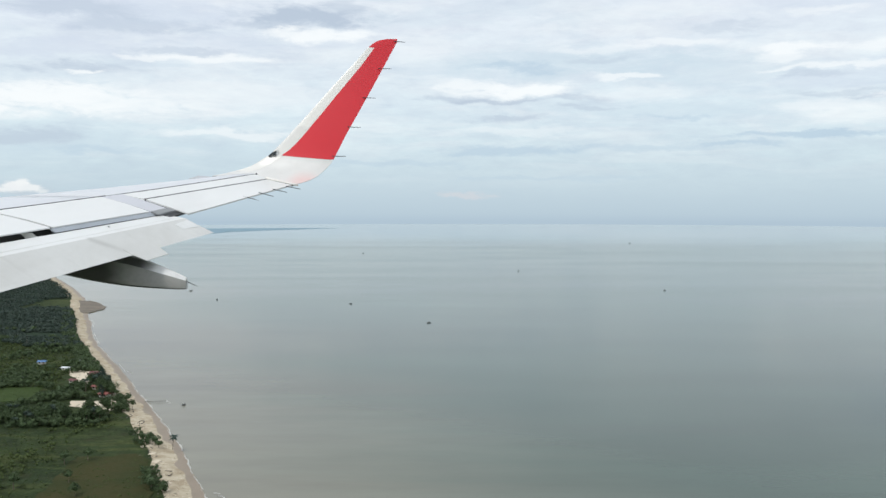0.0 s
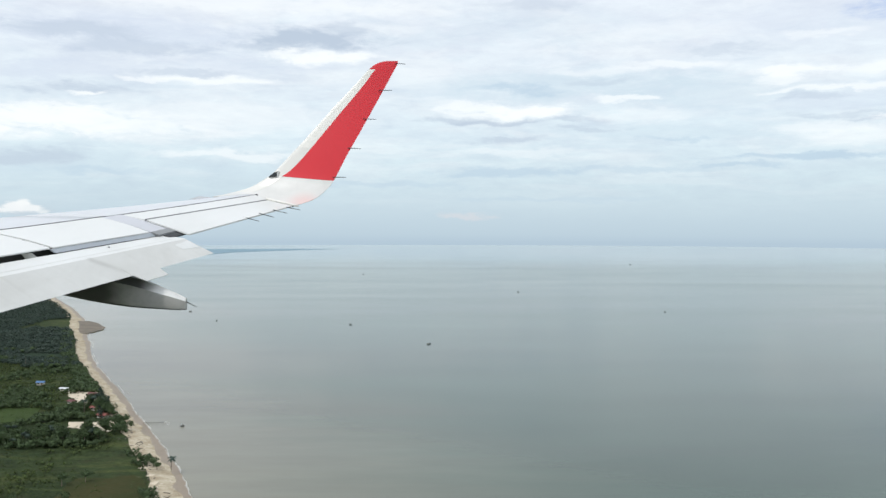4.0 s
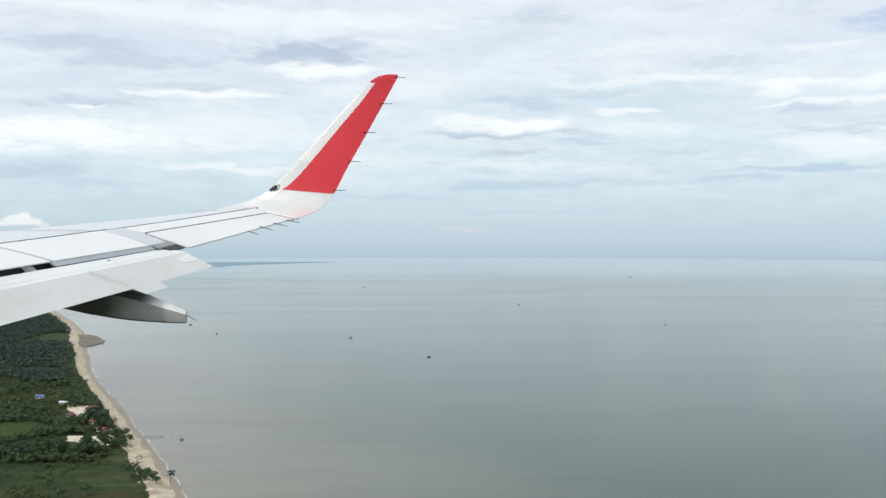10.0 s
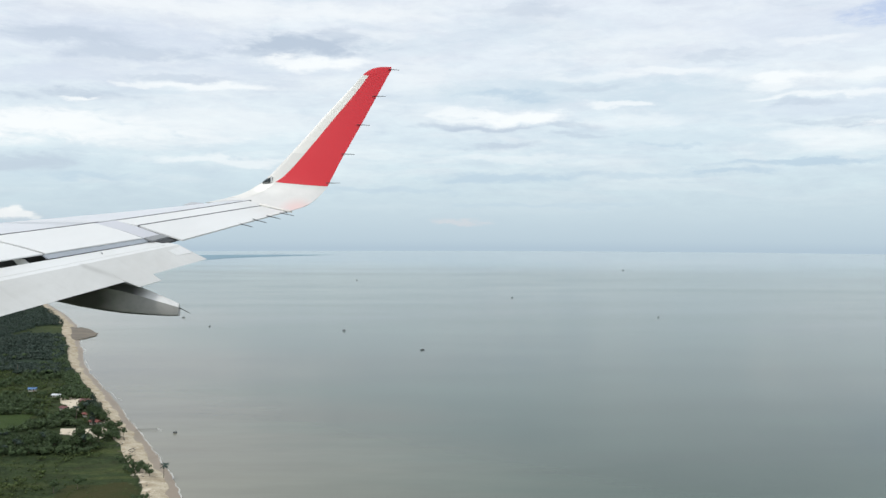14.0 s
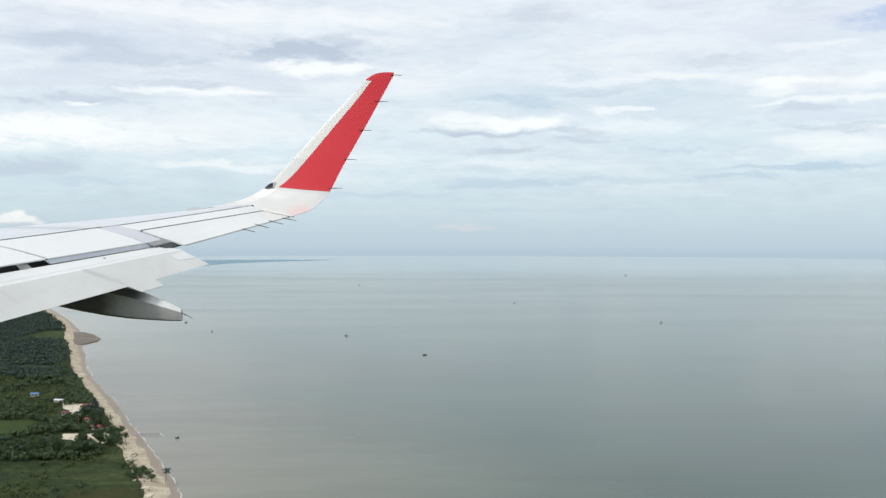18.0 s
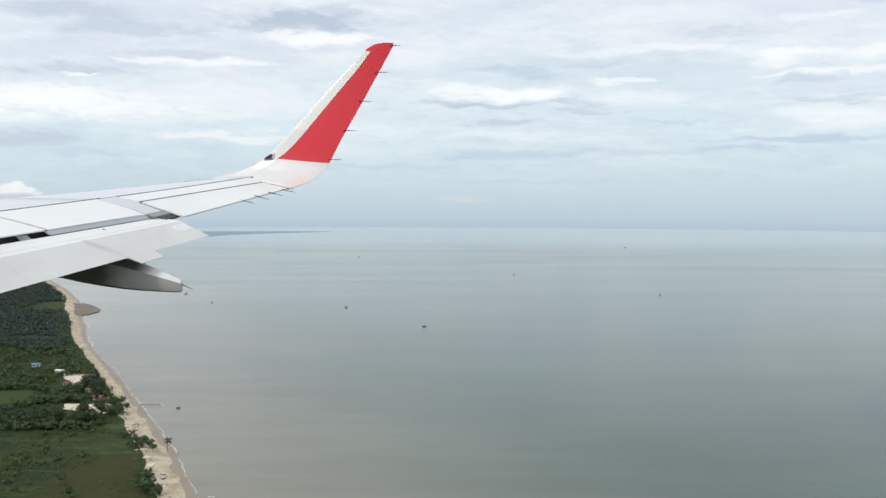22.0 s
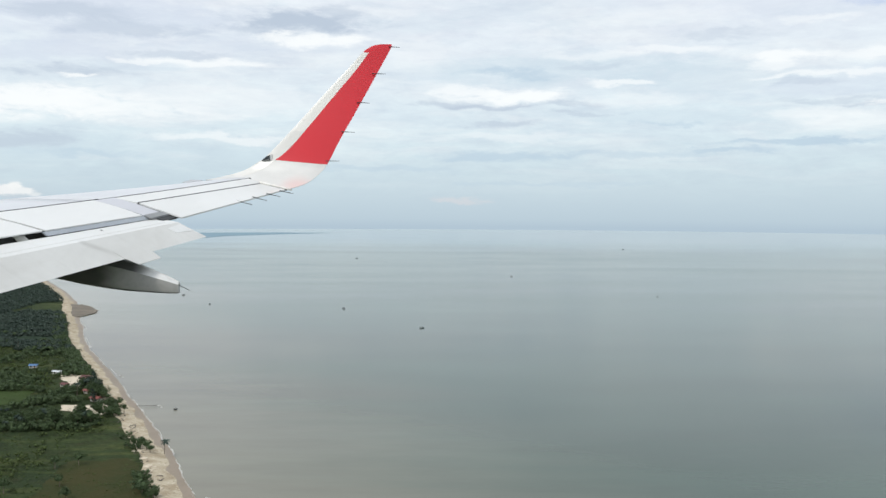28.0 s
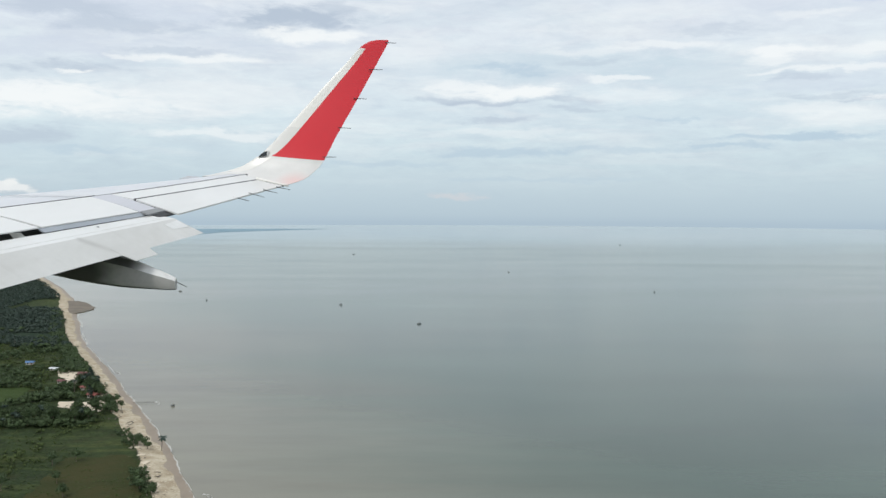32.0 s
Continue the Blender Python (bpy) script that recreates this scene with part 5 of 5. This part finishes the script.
woods("inland_thicket", "scattered dark trees and thicket beside the road", inland, LEAF_MID, 42, 3.2, 24, 0.95)
woods("thicket", "scattered dark green trees and thicket", mid, LEAF_MID, 32, 3.2, 72, 0.58)
woods("scrub", "light green shrubs and tall grass", light, LEAF_LIGHT, 33, 3.2, 40, 0.7)
woods("shore_scrub", "low dark scrub along the beach", low, LEAF_MID, 34, 3.2, 50, 0.52)

rows_ = []
for k in range(13):
    y0 = 395 + k * 13.5
    for i in range(150):
        x = -145 - (y0 - 395) * 0.36 - 165 * rng.random()
        y = y0 + rng.normal(0, 1.3) + 3.0 * noise.noise((x * 0.02, y0, 3.0))
        if noise.noise((x * 0.03, y0 * 0.3, 9.0)) > -0.12 and not near_track(x, y):
            rows_.append((x, y, rng.uniform(0.16, 0.36)))
woods("crop_rows", "long rows of low green crops", rows_, LEAF_MID, 35, 3.2, 34, 0.7)


# ---- houses ----
def house(x, y, turn, w, d, h, roof, label, rise=0.28, wall=WALL_PAINT, hip=False, name="house", verandah=False):
    ob = thing(name, label, "house", "houses", at=(x, y, 2.0), turn=turn)
    w, d, h = w * 0.52, d * 0.55, h * 0.75
    part("wall", box_bm(w, d, h, (0, 0, h / 2)), wall, ob)
    e = 0.7
    pk = h + d * rise
    a, b, r = w / 2 + e, d / 2 + e, (w / 2 - d / 2 * 0.9 if hip else w / 2 + e)
    r = max(r, 0.3)
    top = [(-a, -b, h - 0.1), (a, -b, h - 0.1), (a, b, h - 0.1), (-a, b, h - 0.1), (-r, 0, pk), (r, 0, pk)]
    v = top + [(p[0], p[1], p[2] - 0.14) for p in top]
    f = [(0, 1, 5, 4), (2, 3, 4, 5), (1, 2, 5), (3, 0, 4), (7, 6, 10, 11), (9, 8, 11, 10), (8, 7, 11), (6, 9, 10), (0, 6, 7, 1), (1, 7, 8, 2), (2, 8, 9, 3), (3, 9, 6, 0)]
    roof_ob = child("roof", fix(mesh_of("roof", v, f, roof)), ob)
    child("ridge_cap", fix(mesh_of("ridge_cap", *rod((-r, 0, pk + 0.04), (r, 0, pk + 0.04), 0.12, 0.12), roof)), roof_ob)
    n = max(2, int(w / 2.4))
    for i in range(n):
        px = -w / 2 + w * (i + 0.5) / n
        if i == n // 2:
            part("door", box_bm(0.9, 0.12, 1.8, (px, -d / 2 - 0.03, 0.9)), WOOD_DOOR, ob)
        else:
            win = part("window", box_bm(1.2, 0.10, 1.1, (px, -d / 2 - 0.02, 1.4)), WINDOW_DARK, ob)
            part("sill", box_bm(1.4, 0.2, 0.08, (px, -d / 2 - 0.06, 0.8)), wall, win)
    if verandah:
        part("verandah_roof", box_bm(w * 0.9, 2.4, 0.12, (0, -d / 2 - 1.3, h - 0.45)), roof, ob)
        for sx in (-0.42, 0, 0.42):
            part("post", box_bm(0.15, 0.15, h - 0.5, (w * sx, -d / 2 - 2.3, (h - 0.5) / 2)), wall, ob)


BEACH_HOUSES = (
    (-165, 711, -24, 17, 10, 3.4, ROOF_RED, "long red-roofed beach house under trees", 0.35), (-173, 690, -30, 12, 6, 3.0, ROOF_RED, "low red-roofed hut beside a sand yard"),
    (-147.5, 668, -20, 11, 5, 3.0, ROOF_ORANGE, "pink-red roofed beach hut"), (-132, 643, -28, 14, 7, 3.2, ROOF_ORANGE, "orange-red roofed house beside the beach"),
    (-200, 740, -15, 13, 4.5, 2.8, ROOF_WHITE, "white-roofed low house with a red porch"), (-231, 766, 5, 11, 6, 3.0, ROOF_BLUE, "small blue-roofed house in scrub"),
    (-301, 739, 8, 9, 5, 2.8, ROOF_WHITE, "small white-roofed house in gardens"), (-283, 722, -12, 14, 7, 3.2, ROOF_GREY, "grey-roofed house with a white gable", 0.4),
)
GARDEN_HOUSES = (
    (-276, 713, 60, 7, 5, 2.8, ROOF_WHITE, "white shed beside a grey-roofed house"), (-320, 708, -18, 14, 4.5, 2.8, ROOF_WHITE, "long low white-roofed house"),
    (-304, 621, 6, 15, 7, 3.2, ROOF_ORANGE, "house with a bright orange-red roof"), (-288, 617, 4, 5, 3.5, 2.6, ROOF_WHITE, "small white-roofed shed beside a garden"),
    (-234, 598, 2, 5.2, 5, 3.4, ROOF_WHITE, "small shed with a flat white roof", 0.1), (-222, 601, 3, 9, 3, 2.2, ROOF_GREY, "low rusty lean-to beside a shed"),
    (-271, 859, 0, 6, 5, 3.0, ROOF_WHITE, "small white house among trees"), (-517, 1142, 10, 15, 8, 3.4, ROOF_WHITE, "white-roofed house in a far clearing"),
)
OUTLYING_HOUSES = (
    (-548, 1126, 5, 18, 8, 3.2, ROOF_TEAL, "pale teal-roofed house in a far clearing"), (-322, 1045, 0, 5, 4, 2.8, ROOF_WHITE, "tiny white hut near the beach"),
    (-205, 772, 10, 12, 3, 2.6, ROOF_GREY, "low grey shelter near the beach"), (-188, 752, -10, 14, 2.5, 2.2, ROOF_WHITE, "pale low wall-like shed near the beach"),
    (-384, 651, 10, 16, 9, 3.4, ROOF_WHITE, "white hip-roofed house in fields", 0.3), (-342, 669, 4, 14, 7, 3.2, ROOF_TEAL, "teal-roofed house in fields"),
    (-384, 487, 12, 9, 8, 4.2, ROOF_BLUE, "small blue-roofed house on posts"), (-508, 800, -40, 19, 10, 6.5, ROOF_ORANGE, "orange two-storey school block"),
)
INLAND_HOUSES = (
    (-452, 836, -38, 40, 12, 6.0, ROOF_WHITE, "long pale two-storey block behind the sheds", 0.2), (-683, 535, 20, 12, 7, 3.0, ROOF_WHITE, "white-roofed shack beside a gravel track"),
    (-597, 464, -15, 10, 8, 3.2, ROOF_GREY, "grey-roofed shack in a cleared yard"), (-668, 468, 8, 9, 7, 3.0, ROOF_WHITE, "small white-roofed hut in scrub"),
)
for args in BEACH_HOUSES + GARDEN_HOUSES + OUTLYING_HOUSES + INLAND_HOUSES:
    house(*args[:8], rise=args[8] if len(args) > 8 else 0.28)
for i in range(4):
    house(-525 + 28 * i, 850 - 27 * i, -44, 66, 13, 4.5, ROOF_BLUE if i > 0 else ROOF_GREY, "long blue-roofed school shed in a row", name="school_shed")


# ---- boats ----
def boat(x, y, turn, length, label):
    ob = thing("fishing_boat", label, "boat", "boats", at=(x, y, 0.0), turn=turn)
    rings = []
    for q, w, keel, deck in ((-0.5, 0.6, -0.1, 0.9), (-0.3, 0.95, -0.4, 0.75), (0.0, 1.0, -0.45, 0.7), (0.3, 0.75, -0.35, 0.95), (0.45, 0.3, -0.1, 1.3), (0.52, 0.05, 0.5, 1.6)):
        b = length * 0.14 * w
        rings.append([(length * q, -b, deck), (length * q, -b * 0.85, keel * 0.3), (length * q, 0, keel), (length * q, b * 0.85, keel * 0.3), (length * q, b, deck)])
    child("hull", fix(mesh_of("hull", *loft(rings), BOAT_HULL)), ob)
    part("deck", box_bm(length * 0.7, length * 0.2, 0.1, (-0.05 * length, 0, 0.72)), BOAT_DECK, ob)
    part("cabin", box_bm(length * 0.22, length * 0.17, 0.9, (-0.2 * length, 0, 1.2), 0.06), BOAT_CABIN, ob)
    part("cabin_roof", box_bm(length * 0.28, length * 0.21, 0.12, (-0.2 * length, 0, 1.7)), BOAT_HULL, ob)
    child("mast", mesh_of("mast", *rod((0.1 * length, 0, 0.7), (0.1 * length, 0, 2.4), 0.07, 0.05), BOAT_HULL), ob)


for x, y, t, n in ((-279, 1374, 20, 8), (-209, 1255, 70, 6), (-19, 1208, 150, 8), (88, 1026, 10, 9), (-72, 626, 0, 5), (442, 1379, 40, 7), (690, 2815, 0, 14), (250, 1750, 30, 8), (-100, 2300, 10, 10)):
    boat(x, y, t, n * 0.5, "small dark fishing boat on the calm sea")


def stakes():
    ob = thing("fishing_stakes", "short row of dark stakes running into the sea", "stakes", at=(-101, 634, 0))
    for i in range(9):
        child("stake", mesh_of("stake", *rod((i * 1.7, 0.1 * i, -0.8), (i * 1.7 + 0.1, 0.1 * i, 1.0 + 0.15 * (i % 3)), 0.12, 0.09), DEAD_WOOD), ob)
    child("rail", mesh_of("rail", *rod((0, 0, 0.8), (13.6, 0.8, 0.9), 0.12, 0.12), DEAD_WOOD), ob)


stakes()
